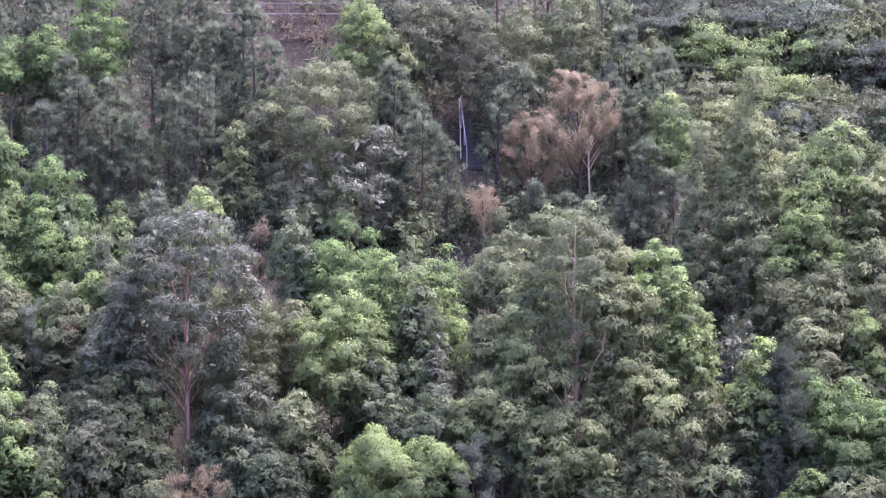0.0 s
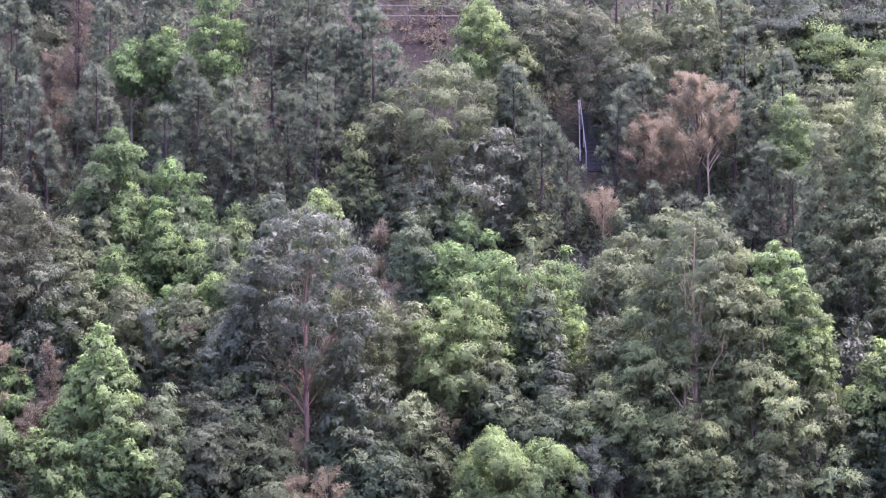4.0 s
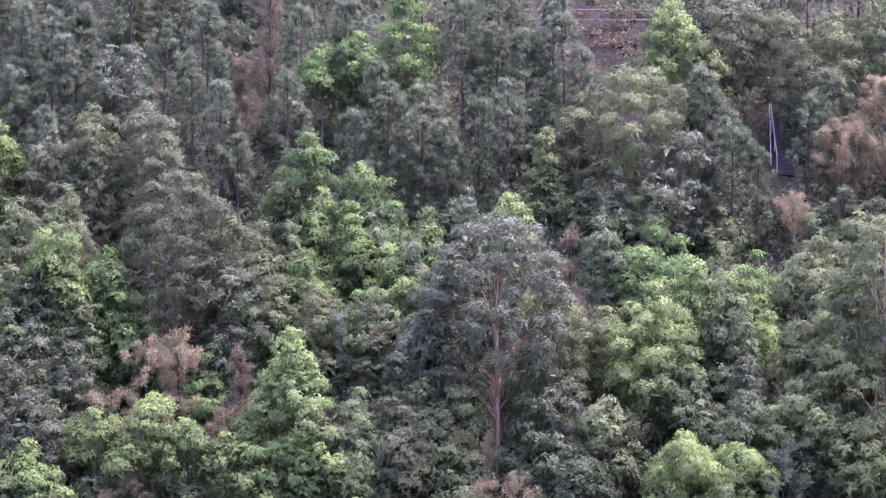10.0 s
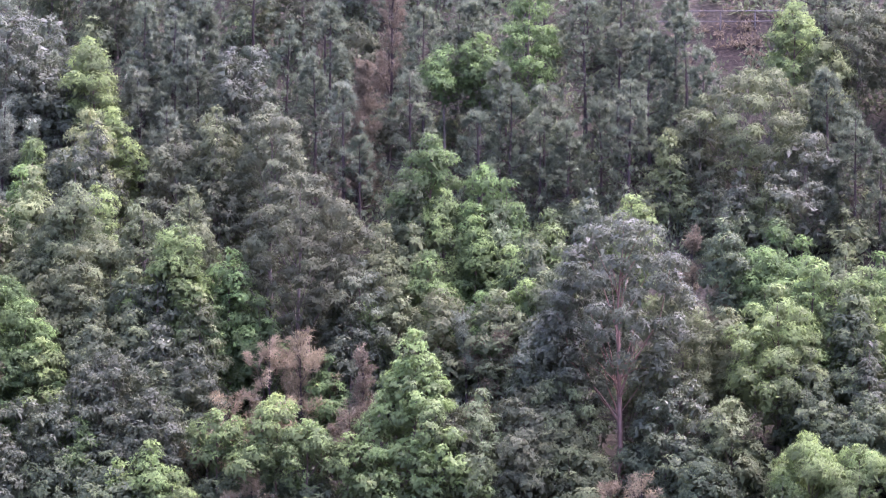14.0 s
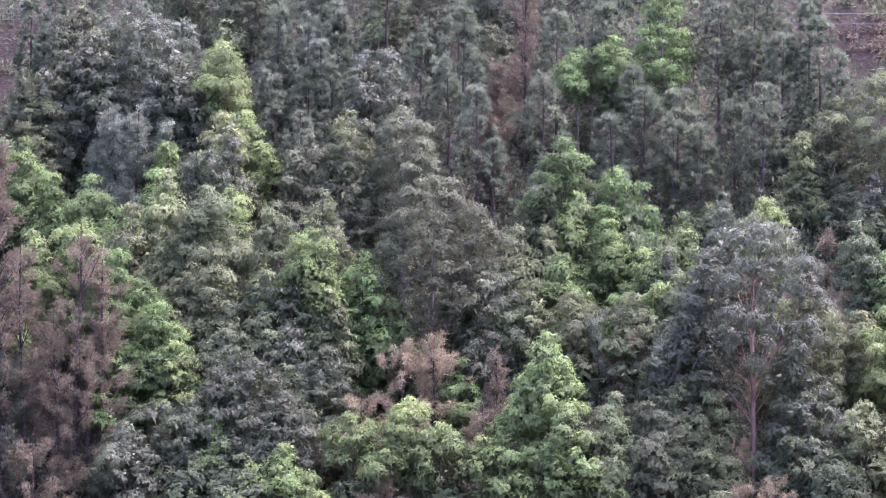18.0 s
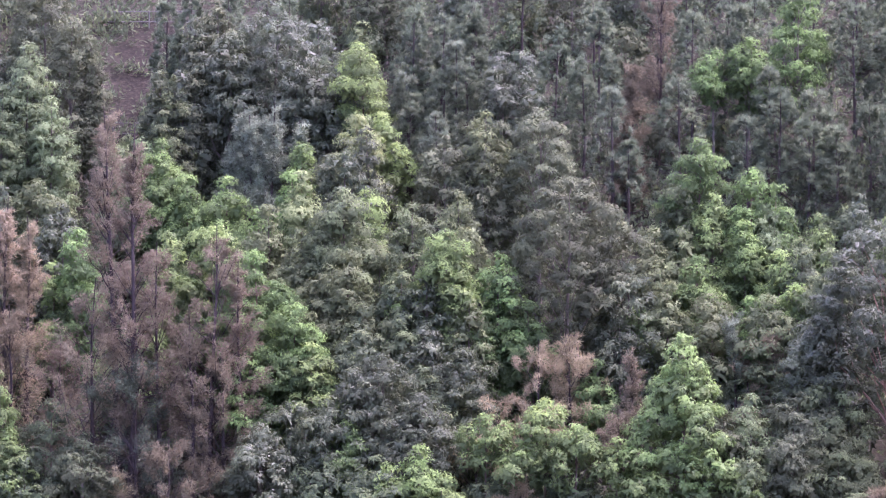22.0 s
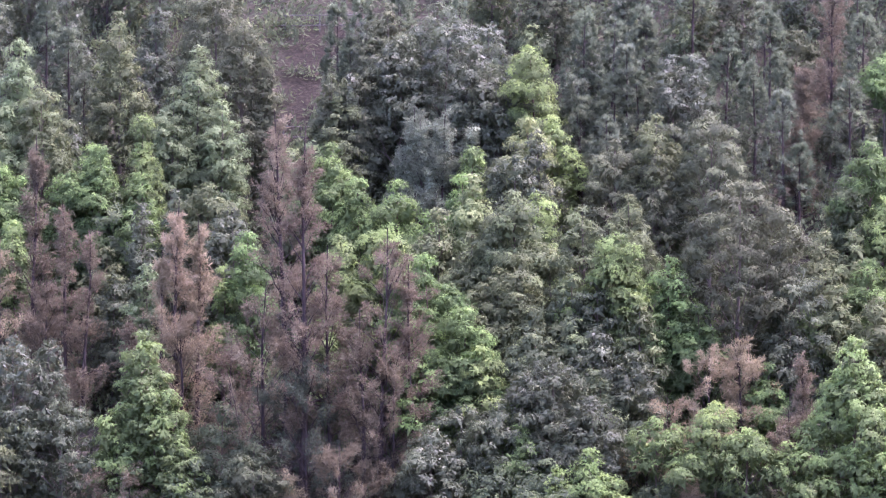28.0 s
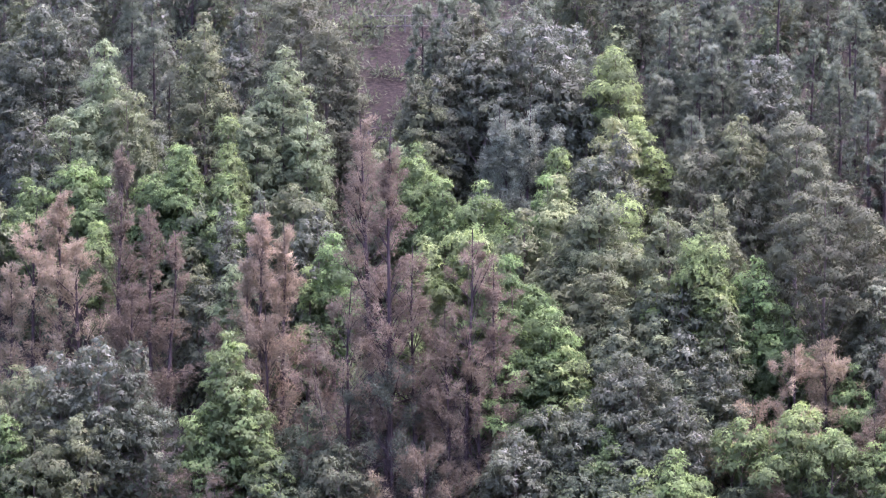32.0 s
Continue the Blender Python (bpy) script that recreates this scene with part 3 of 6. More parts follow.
broadleaf("eucalyptus_tree", 6.8, 337.1, 7.5, 3.6, 0.25, "green", "dome", "grey", "airy", label="mid-sized dull green wide eucalyptus with hanging leaves")
broadleaf("eucalyptus_tree", 2.9, 334.0, 7.1, 3.3, 0.20, "olive", "dome", "grey", "airy", label="mid-sized olive-brown wide eucalyptus with hanging leaves")
pine(4.3, 330.6, 8.4, 3.8, 0.10, "pine", label="mid-sized blue-green pine with brushes of needles on the slope")
pine(2.7, 329.7, 7.4, 2.9, 0.10, "pine", label="mid-sized blue-green pine with brushes of needles on the slope")
pine(6.3, 327.2, 4.1, 3.5, 0.10, "sheoak", label="small dark grey-green pine with brushes of needles on the slope")
pine(9.7, 332.3, 8.6, 3.9, 0.10, "pine", label="mid-sized blue-green pine with brushes of needles on the slope")
pine(11.6, 331.9, 7.7, 3.6, 0.10, "pine", label="mid-sized blue-green pine with brushes of needles on the slope")
pine(9.0, 331.0, 7.1, 3.2, 0.10, "pine", label="mid-sized blue-green pine with brushes of needles on the slope")
broadleaf("acacia_tree", 11.7, 328.5, 7.8, 2.8, 0.35, "yellow", "dome", "brown", "cloud", label="mid-sized yellow-green wide acacia with billowing clumps of leaves")
pine(10.7, 326.8, 6.7, 3.5, 0.10, "pine", label="mid-sized blue-green pine with brushes of needles on the slope")
pine(11.8, 326.4, 5.5, 3.5, 0.10, "pine", label="small blue-green pine with brushes of needles on the slope")
pine(9.8, 326.4, 5.0, 3.2, 0.10, "sheoak", label="small dark grey-green pine with brushes of needles on the slope")
broadleaf("eucalyptus_tree", 15.6, 319.9, 14.9, 5.1, 0.20, "pale", "cone", "grey", "airy", dense=1.2, label="tall pale green tapering eucalyptus with hanging leaves")
broadleaf("eucalyptus_tree", 13.5, 321.5, 11.5, 4.3, 0.20, "green", "cone", "grey", "airy", label="tall dull green tapering eucalyptus with hanging leaves")
broadleaf("eucalyptus_tree", 12.4, 319.9, 8.9, 3.1, 0.16, "green", "cone", "grey", "airy", label="mid-sized dull green tapering eucalyptus with hanging leaves")
broadleaf("eucalyptus_tree", 17.8, 323.1, 10.7, 3.5, 0.16, "green", "cone", "grey", "airy", label="tall dull green tapering eucalyptus with hanging leaves")
broadleaf("eucalyptus_tree", 14.6, 317.9, 9.7, 5.1, 0.15, "green", "dome", "grey", "airy", label="mid-sized dull green wide eucalyptus with hanging leaves")
broadleaf("acacia_tree", 20.1, 319.9, 12.1, 5.4, 0.20, "yellow", "dome", "brown", "cloud", label="tall yellow-green wide acacia with billowing clumps of leaves")
broadleaf("acacia_tree", 17.6, 319.5, 10.8, 4.3, 0.16, "pale", "dome", "brown", "cloud", label="tall pale green wide acacia with billowing clumps of leaves")
broadleaf("acacia_tree", 18.6, 317.5, 10.5, 4.8, 0.16, "yellow", "dome", "brown", "cloud", label="mid-sized yellow-green wide acacia with billowing clumps of leaves")
broadleaf("acacia_tree", 22.0, 317.9, 11.4, 4.3, 0.16, "pale", "dome", "brown", "cloud", label="tall pale green wide acacia with billowing clumps of leaves")
broadleaf("eucalyptus_tree", 16.8, 315.9, 7.6, 4.5, 0.16, "green", "dome", "grey", "airy", label="mid-sized dull green wide eucalyptus with hanging leaves")
broadleaf("eucalyptus_tree", 19.0, 315.2, 8.4, 5.1, 0.16, "green", "dome", "grey", "airy", label="mid-sized dull green wide eucalyptus with hanging leaves")
broadleaf("eucalyptus_tree", 21.4, 315.9, 8.8, 4.8, 0.16, "green", "dome", "grey", "airy", label="mid-sized dull green wide eucalyptus with hanging leaves")
broadleaf("eucalyptus_tree", 14.4, 313.6, 7.1, 3.1, 0.16, "grey", "dome", "grey", "airy", label="mid-sized grey-green wide eucalyptus with hanging leaves")
broadleaf("broadleaf_tree", 18.6, 313.2, 7.6, 5.3, 0.16, "green", "dome", "brown", "cloud", label="mid-sized dull green wide broadleaf tree with a rounded crown")
broadleaf("acacia_tree", 20.9, 313.6, 7.0, 2.5, 0.16, "yellow", "dome", "brown", "cloud", label="mid-sized yellow-green wide acacia with billowing clumps of leaves")
broadleaf("acacia_tree", 23.9, 319.9, 11.4, 6.3, 0.16, "pale", "dome", "brown", "cloud", label="tall pale green wide acacia with billowing clumps of leaves")
broadleaf("broadleaf_tree", 24.0, 314.4, 8.4, 5.6, 0.16, "green", "dome", "brown", "cloud", label="mid-sized dull green wide broadleaf tree with a rounded crown")
broadleaf("eucalyptus_tree", 3.4, 317.5, 8.7, 4.8, 0.20, "green", "dome", "grey", "airy", dense=1.3, label="mid-sized dull green wide eucalyptus with hanging leaves")
broadleaf("broadleaf_tree", 2.1, 316.7, 7.9, 3.1, 0.16, "green", "dome", "brown", "cloud", label="mid-sized dull green wide broadleaf tree with a rounded crown")
broadleaf("eucalyptus_tree", 6.6, 309.9, 14.7, 5.5, 0.45, "green", "dome", "pale", "airy", label="tall dull green wide eucalyptus with pale forked limbs")
broadleaf("eucalyptus_tree", 8.5, 309.9, 13.0, 3.9, 0.30, "pale", "dome", "pale", "airy", label="tall pale green wide eucalyptus with pale forked limbs")
broadleaf("vine_covered_tree", 10.4, 310.4, 12.6, 3.7, 0.30, "vine", "dome", "brown", "vine", label="tall bright green wide tree overgrown with leafy vines")
broadleaf("vine_covered_tree", 11.6, 309.7, 11.2, 2.6, 0.30, "vine", "column", "brown", "vine", label="tall bright green upright tree overgrown with leafy vines")
broadleaf("vine_covered_tree", 12.6, 310.2, 9.1, 1.9, 0.30, "vine", "column", "brown", "vine", label="mid-sized bright green upright tree overgrown with leafy vines")
broadleaf("eucalyptus_tree", 4.3, 311.0, 11.4, 4.7, 0.25, "pale", "dome", "grey", "airy", label="tall pale green wide eucalyptus with hanging leaves")
broadleaf("broadleaf_tree", 2.4, 311.8, 8.3, 3.3, 0.16, "green", "dome", "brown", "cloud", label="mid-sized dull green wide broadleaf tree with a rounded crown")
broadleaf("eucalyptus_tree", 6.2, 309.5, 8.8, 6.4, 0.25, "pale", "dome", "pale", "airy", label="mid-sized pale green wide eucalyptus with pale forked limbs")
broadleaf("eucalyptus_tree", 9.3, 309.3, 8.4, 5.5, 0.25, "pale", "dome", "grey", "airy", label="mid-sized pale green wide eucalyptus with hanging leaves")
broadleaf("eucalyptus_tree", 3.8, 310.2, 7.2, 4.4, 0.20, "green", "dome", "grey", "airy", label="mid-sized dull green wide eucalyptus with hanging leaves")
broadleaf("acacia_tree", 2.2, 308.8, 6.9, 3.9, 0.16, "pale", "dome", "brown", "cloud", label="mid-sized pale green wide acacia with billowing clumps of leaves")
broadleaf("eucalyptus_tree", 4.6, 308.4, 6.1, 4.1, 0.16, "pale", "dome", "grey", "airy", label="small pale green wide eucalyptus with hanging leaves")
broadleaf("eucalyptus_tree", 7.6, 308.4, 6.6, 5.0, 0.16, "pale", "dome", "grey", "airy", label="mid-sized pale green wide eucalyptus with hanging leaves")
broadleaf("acacia_tree", 10.0, 307.6, 4.7, 3.6, 0.16, "green", "dome", "brown", "cloud", label="small dull green wide acacia with billowing clumps of leaves")
broadleaf("acacia_tree", 6.8, 307.7, 4.4, 3.8, 0.16, "pale", "dome", "brown", "cloud", label="small pale green wide acacia with billowing clumps of leaves")
broadleaf("eucalyptus_tree", 12.3, 308.7, 6.6, 3.9, 0.16, "green", "dome", "grey", "airy", label="mid-sized dull green wide eucalyptus with hanging leaves")
casuarina(2.9, 308.0, 4.4, 3.6, 0.10, "smoke", "dome", label="small living blackish green ragged feathery casuarina among green trees")
broadleaf("vine_covered_tree", 15.5, 309.7, 8.8, 2.9, 0.30, "vine", "dome", "brown", "vine", label="mid-sized bright green wide tree overgrown with leafy vines")
casuarina(16.5, 309.1, 8.8, 3.7, 0.08, "smoke", "spire", dense=6, label="mid-sized living blackish green slender feathery casuarina among green trees")
broadleaf("broadleaf_tree", 14.8, 309.5, 6.4, 3.0, 0.16, "dark", "dome", "brown", "cloud", label="small dark green wide broadleaf tree with a rounded crown")
broadleaf("acacia_tree", 17.7, 310.2, 6.9, 3.0, 0.16, "bright", "dome", "brown", "cloud", label="mid-sized bright green wide acacia with billowing clumps of leaves")
broadleaf("acacia_tree", 19.8, 309.8, 6.9, 5.0, 0.16, "bright", "dome", "brown", "cloud", label="mid-sized bright green wide acacia with billowing clumps of leaves")
broadleaf("acacia_tree", 21.4, 309.5, 5.8, 4.2, 0.16, "bright", "dome", "brown", "cloud", label="small bright green wide acacia with billowing clumps of leaves")
broadleaf("acacia_tree", 17.8, 307.6, 4.1, 2.3, 0.16, "yellow", "dome", "brown", "cloud", label="small yellow-green wide acacia with billowing clumps of leaves")
broadleaf("broadleaf_tree", 19.7, 308.4, 4.4, 3.9, 0.16, "green", "dome", "brown", "cloud", label="small dull green wide broadleaf tree with a rounded crown")
broadleaf("broadleaf_tree", 13.6, 308.0, 4.4, 3.3, 0.16, "dark", "dome", "brown", "cloud", label="small dark green wide broadleaf tree with a rounded crown")
broadleaf("broadleaf_tree", 21.2, 306.9, 4.1, 3.6, 0.16, "green", "dome", "brown", "cloud", label="small dull green wide broadleaf tree with a rounded crown")
broadleaf("acacia_tree", -4.8, 312.5, 9.5, 5.6, 0.20, "vine", "dome", "brown", "cloud", dense=1.15, label="mid-sized bright green wide acacia with billowing clumps of leaves")
broadleaf("acacia_tree", -3.4, 314.0, 9.6, 3.4, 0.20, "yellow", "dome", "brown", "cloud", label="mid-sized yellow-green wide acacia with billowing clumps of leaves")
broadleaf("acacia_tree", -0.8, 314.0, 9.5, 3.4, 0.20, "yellow", "dome", "brown", "cloud", label="mid-sized yellow-green wide acacia with billowing clumps of leaves")
broadleaf("eucalyptus_tree", -2.2, 314.8, 7.9, 2.8, 0.16, "grey", "dome", "grey", "airy", label="mid-sized grey-green wide eucalyptus with hanging leaves")
broadleaf("broadleaf_tree", -1.2, 312.9, 8.9, 3.1, 0.16, "dark", "dome", "brown", "cloud", label="mid-sized dark green wide broadleaf tree with a rounded crown")
broadleaf("acacia_tree", 0.5, 317.5, 7.4, 2.3, 0.16, "bright", "dome", "brown", "cloud", label="mid-sized bright green wide acacia with billowing clumps of leaves")
broadleaf("broadleaf_tree", -1.5, 318.7, 7.8, 2.6, 0.16, "green", "dome", "brown", "cloud", label="mid-sized dull green wide broadleaf tree with a rounded crown")
broadleaf("broadleaf_tree", -3.7, 319.1, 7.7, 3.1, 0.16, "bright", "dome", "brown", "cloud", label="mid-sized bright green wide broadleaf tree with a rounded crown")
broadleaf("broadleaf_tree", -5.5, 319.5, 6.6, 3.4, 0.16, "bright", "dome", "brown", "cloud", label="mid-sized bright green wide broadleaf tree with a rounded crown")
broadleaf("broadleaf_tree", -5.0, 321.5, 6.9, 1.7, 0.16, "bright", "cone", "brown", "cloud", label="mid-sized bright green tapering broadleaf tree with a rounded crown")
broadleaf("acacia_tree", 0.2, 320.7, 6.1, 1.7, 0.16, "bright", "dome", "brown", "cloud", label="small bright green wide acacia with billowing clumps of leaves")
broadleaf("broadleaf_tree", -7.5, 319.9, 7.9, 2.4, 0.16, "dark", "dome", "brown", "cloud", label="mid-sized dark green wide broadleaf tree with a rounded crown")
casuarina(-9.3, 320.7, 6.7, 1.3, 0.20, "dead", "plume", label="mid-sized withered dull brown slender feathery casuarina among green trees")
casuarina(-8.0, 319.5, 5.1, 1.4, 0.20, "rust", "plume", label="small withered rusty brown slender feathery casuarina among green trees")
broadleaf("broadleaf_tree", -7.4, 314.0, 7.6, 3.4, 0.16, "green", "dome", "brown", "cloud", label="mid-sized dull green wide broadleaf tree with a rounded crown")
broadleaf("eucalyptus_tree", -9.6, 314.4, 7.9, 3.6, 0.16, "olive", "dome", "grey", "airy", label="mid-sized olive-brown wide eucalyptus with hanging leaves")
broadleaf("acacia_tree", -7.0, 308.8, 6.6, 3.3, 0.16, "green", "dome", "brown", "cloud", label="mid-sized dull green wide acacia with billowing clumps of leaves")
broadleaf("broadleaf_tree", -3.4, 311.4, 7.2, 3.6, 0.16, "dark", "dome", "brown", "cloud", label="mid-sized dark green wide broadleaf tree with a rounded crown")
broadleaf("eucalyptus_tree", -0.2, 311.4, 7.2, 3.1, 0.16, "grey", "cone", "grey", "airy", label="mid-sized grey-green tapering eucalyptus with hanging leaves")
broadleaf("broadleaf_tree", -2.6, 310.2, 5.8, 3.3, 0.16, "dark", "dome", "brown", "cloud", label="small dark green wide broadleaf tree with a rounded crown")
broadleaf("broadleaf_tree", -0.4, 309.1, 6.3, 3.3, 0.16, "dark", "dome", "brown", "cloud", label="small dark green wide broadleaf tree with a rounded crown")
broadleaf("eucalyptus_tree", -3.1, 306.7, 6.2, 4.4, 0.16, "vine", "dome", "grey", "droop", dense=1.25, label="small bright green wide round-headed eucalyptus with long drooping leaves")
broadleaf("eucalyptus_tree", -0.8, 306.6, 5.5, 3.8, 0.16, "vine", "dome", "grey", "droop", dense=1.25, label="small bright green wide round-headed eucalyptus with long drooping leaves")
broadleaf("eucalyptus_tree", -4.5, 306.2, 4.9, 2.2, 0.16, "vine", "dome", "grey", "droop", label="small bright green wide round-headed eucalyptus with long drooping leaves")
casuarina(1.5, 306.9, 4.9, 3.3, 0.10, "sheoak", "dome", label="small living dark grey-green ragged feathery casuarina among green trees")
broadleaf("eucalyptus_tree", -9.8, 309.7, 7.3, 4.7, 0.16, "grey", "dome", "grey", "airy", label="mid-sized grey-green wide eucalyptus with hanging leaves")
broadleaf("acacia_tree", -12.4, 320.7, 8.6, 2.9, 0.30, "yellow", "dome", "brown", "cloud", label="mid-sized yellow-green wide acacia with billowing clumps of leaves")
broadleaf("eucalyptus_tree", -14.4, 319.9, 9.1, 2.1, 0.20, "slate", "column", "grey", "airy", label="mid-sized slate grey upright eucalyptus with hanging leaves")
broadleaf("eucalyptus_tree", -12.4, 310.2, 14.6, 7.2, 0.42, "grey", "dome", "red", "airy", dense=1.1, label="tall grey-green wide eucalyptus with a reddish forked trunk")
broadleaf("eucalyptus_tree", -14.8, 311.4, 10.8, 4.2, 0.20, "grey", "dome", "grey", "airy", dense=1.3, label="tall grey-green wide eucalyptus with hanging leaves")
broadleaf("eucalyptus_tree", -10.0, 311.7, 10.3, 3.6, 0.20, "green", "dome", "grey", "airy", label="mid-sized dull green wide eucalyptus with hanging leaves")
broadleaf("eucalyptus_tree", -16.5, 311.7, 8.1, 4.5, 0.15, "grey", "dome", "grey", "airy", dense=1.2, label="mid-sized grey-green wide eucalyptus with hanging leaves")
broadleaf("eucalyptus_tree", -15.3, 310.0, 7.1, 4.2, 0.16, "green", "dome", "grey", "airy", label="mid-sized dull green wide eucalyptus with hanging leaves")
casuarina(-13.0, 306.7, 4.1, 2.5, 0.10, "rust", "dome", label="small withered rusty brown ragged feathery casuarina among green trees")
casuarina(-11.3, 306.7, 4.2, 3.0, 0.10, "rust", "dome", label="small withered rusty brown ragged feathery casuarina among green trees")
broadleaf("eucalyptus_tree", -19.1, 308.4, 8.0, 5.2, 0.16, "white", "cone", "grey", "airy", dense=1.1, label="mid-sized whitish green tapering eucalyptus with hanging leaves")
broadleaf("broadleaf_tree", -17.4, 308.0, 7.2, 3.9, 0.16, "olive", "dome", "brown", "cloud", label="mid-sized olive-brown wide broadleaf tree with a rounded crown")
broadleaf("broadleaf_tree", -20.7, 308.4, 6.9, 3.3, 0.16, "olive", "dome", "brown", "cloud", label="mid-sized olive-brown wide broadleaf tree with a rounded crown")
broadleaf("broadleaf_tree", -14.7, 307.6, 5.5, 4.1, 0.16, "green", "dome", "brown", "cloud", label="small dull green wide broadleaf tree with a rounded crown")
broadleaf("broadleaf_tree", -8.6, 306.9, 5.2, 3.6, 0.16, "dark", "dome", "brown", "cloud", label="small dark green wide broadleaf tree with a rounded crown")
broadleaf("broadleaf_tree", -16.4, 315.2, 8.2, 3.9, 0.16, "green", "dome", "brown", "cloud", label="mid-sized dull green wide broadleaf tree with a rounded crown")
broadleaf("broadleaf_tree", -18.9, 314.4, 8.1, 3.9, 0.16, "green", "dome", "brown", "cloud", label="mid-sized dull green wide broadleaf tree with a rounded crown")
broadleaf("broadleaf_tree", -22.6, 320.4, 11.3, 3.3, 0.50, "bright", "dome", "brown", "cloud", dense=1.15, label="tall bright green wide broadleaf tree with a rounded crown")
broadleaf("broadleaf_tree", -20.2, 320.4, 9.7, 3.1, 0.16, "bright", "dome", "brown", "cloud", label="mid-sized bright green wide broadleaf tree with a rounded crown")
broadleaf("broadleaf_tree", -18.8, 320.4, 8.7, 2.6, 0.16, "bright", "dome", "brown", "cloud", label="mid-sized bright green wide broadleaf tree with a rounded crown")
broadleaf("broadleaf_tree", -23.8, 320.4, 9.5, 2.6, 0.16, "green", "dome", "brown", "cloud", label="mid-sized dull green wide broadleaf tree with a rounded crown")
broadleaf("acacia_tree", -16.5, 321.2, 7.1, 2.0, 0.16, "yellow", "dome", "brown", "cloud", label="mid-sized yellow-green wide acacia with billowing clumps of leaves")
broadleaf("eucalyptus_tree", -18.7, 319.6, 8.3, 2.7, 0.16, "white", "dome", "grey", "airy", dense=1.2, label="mid-sized whitish green wide eucalyptus with hanging leaves")
broadleaf("broadleaf_tree", -24.7, 320.4, 8.0, 2.9, 0.16, "green", "dome", "brown", "cloud", label="mid-sized dull green wide broadleaf tree with a rounded crown")
broadleaf("acacia_tree", -22.3, 317.2, 8.1, 3.1, 0.16, "bright", "dome", "brown", "cloud", label="mid-sized bright green wide acacia with billowing clumps of leaves")
broadleaf("broadleaf_tree", -24.8, 318.4, 8.3, 3.1, 0.16, "green", "dome", "brown", "cloud", label="mid-sized dull green wide broadleaf tree with a rounded crown")
broadleaf("acacia_tree", -20.2, 318.4, 8.5, 2.6, 0.16, "bright", "dome", "brown", "cloud", label="mid-sized bright green wide acacia with billowing clumps of leaves")
broadleaf("acacia_tree", -18.6, 317.2, 8.1, 2.6, 0.16, "yellow", "dome", "brown", "cloud", label="mid-sized yellow-green wide acacia with billowing clumps of leaves")
broadleaf("broadleaf_tree", -17.3, 317.2, 8.5, 2.3, 0.16, "dark", "dome", "brown", "cloud", label="mid-sized dark green wide broadleaf tree with a rounded crown")
broadleaf("acacia_tree", -17.2, 315.7, 7.3, 2.8, 0.16, "bright", "dome", "brown", "cloud", label="mid-sized bright green wide acacia with billowing clumps of leaves")
broadleaf("acacia_tree", -19.5, 315.7, 7.1, 2.8, 0.16, "bright", "dome", "brown", "cloud", label="mid-sized bright green wide acacia with billowing clumps of leaves")
broadleaf("broadleaf_tree", -21.4, 314.9, 7.9, 3.1, 0.16, "green", "dome", "brown", "cloud", label="mid-sized dull green wide broadleaf tree with a rounded crown")
broadleaf("broadleaf_tree", -23.7, 315.7, 7.9, 3.1, 0.16, "green", "dome", "brown", "cloud", label="mid-sized dull green wide broadleaf tree with a rounded crown")
broadleaf("broadleaf_tree", -15.5, 314.1, 10.4, 3.4, 0.16, "green", "dome", "brown", "cloud", label="mid-sized dull green wide broadleaf tree with a rounded crown")
broadleaf("eucalyptus_tree", -16.0, 313.0, 8.1, 4.2, 0.16, "grey", "dome", "grey", "airy", label="mid-sized grey-green wide eucalyptus with hanging leaves")
broadleaf("broadleaf_tree", -16.8, 312.2, 7.3, 3.1, 0.16, "green", "dome", "brown", "cloud", label="mid-sized dull green wide broadleaf tree with a rounded crown")
broadleaf("eucalyptus_tree", -25.7, 315.6, 8.5, 4.2, 0.16, "slate", "dome", "grey", "airy", label="mid-sized slate grey wide eucalyptus with hanging leaves")
broadleaf("eucalyptus_tree", -26.1, 314.1, 7.0, 3.1, 0.16, "slate", "dome", "grey", "airy", label="mid-sized slate grey wide eucalyptus with hanging leaves")
broadleaf("acacia_tree", -25.1, 314.9, 7.0, 2.3, 0.16, "bright", "dome", "brown", "cloud", label="mid-sized bright green wide acacia with billowing clumps of leaves")
broadleaf("acacia_tree", -26.9, 312.9, 5.9, 2.5, 0.16, "bright", "dome", "brown", "cloud", label="small bright green wide acacia with billowing clumps of leaves")
casuarina(-20.3, 314.1, 7.6, 2.4, 0.10, "sheoak", "plume", label="mid-sized living dark grey-green slender feathery casuarina among green trees")
casuarina(-18.3, 313.7, 6.9, 2.7, 0.15, "dead", "plume", label="mid-sized withered dull brown slender feathery casuarina among green trees")
casuarina(-19.7, 314.1, 6.2, 2.2, 0.15, "rust", "plume", label="small withered rusty brown slender feathery casuarina among green trees")
broadleaf("broadleaf_tree", -17.0, 309.2, 7.3, 3.6, 0.16, "olive", "dome", "brown", "cloud", label="mid-sized olive-brown wide broadleaf tree with a rounded crown")
casuarina(-25.0, 310.3, 8.1, 3.1, 0.15, "dead", "plume", label="mid-sized withered dull brown slender feathery casuarina among green trees")
casuarina(-25.7, 309.2, 6.4, 3.0, 0.10, "dead", "dome", label="small withered dull brown ragged feathery casuarina among green trees")
casuarina(-30.0, 312.2, 7.6, 4.2, 0.20, "rust", "dome", dense=1.6, label="mid-sized withered rusty brown ragged feathery casuarina among green trees")
casuarina(-28.4, 312.6, 7.2, 3.4, 0.20, "rust", "dome", dense=1.5, label="mid-sized withered rusty brown ragged feathery casuarina among green trees")
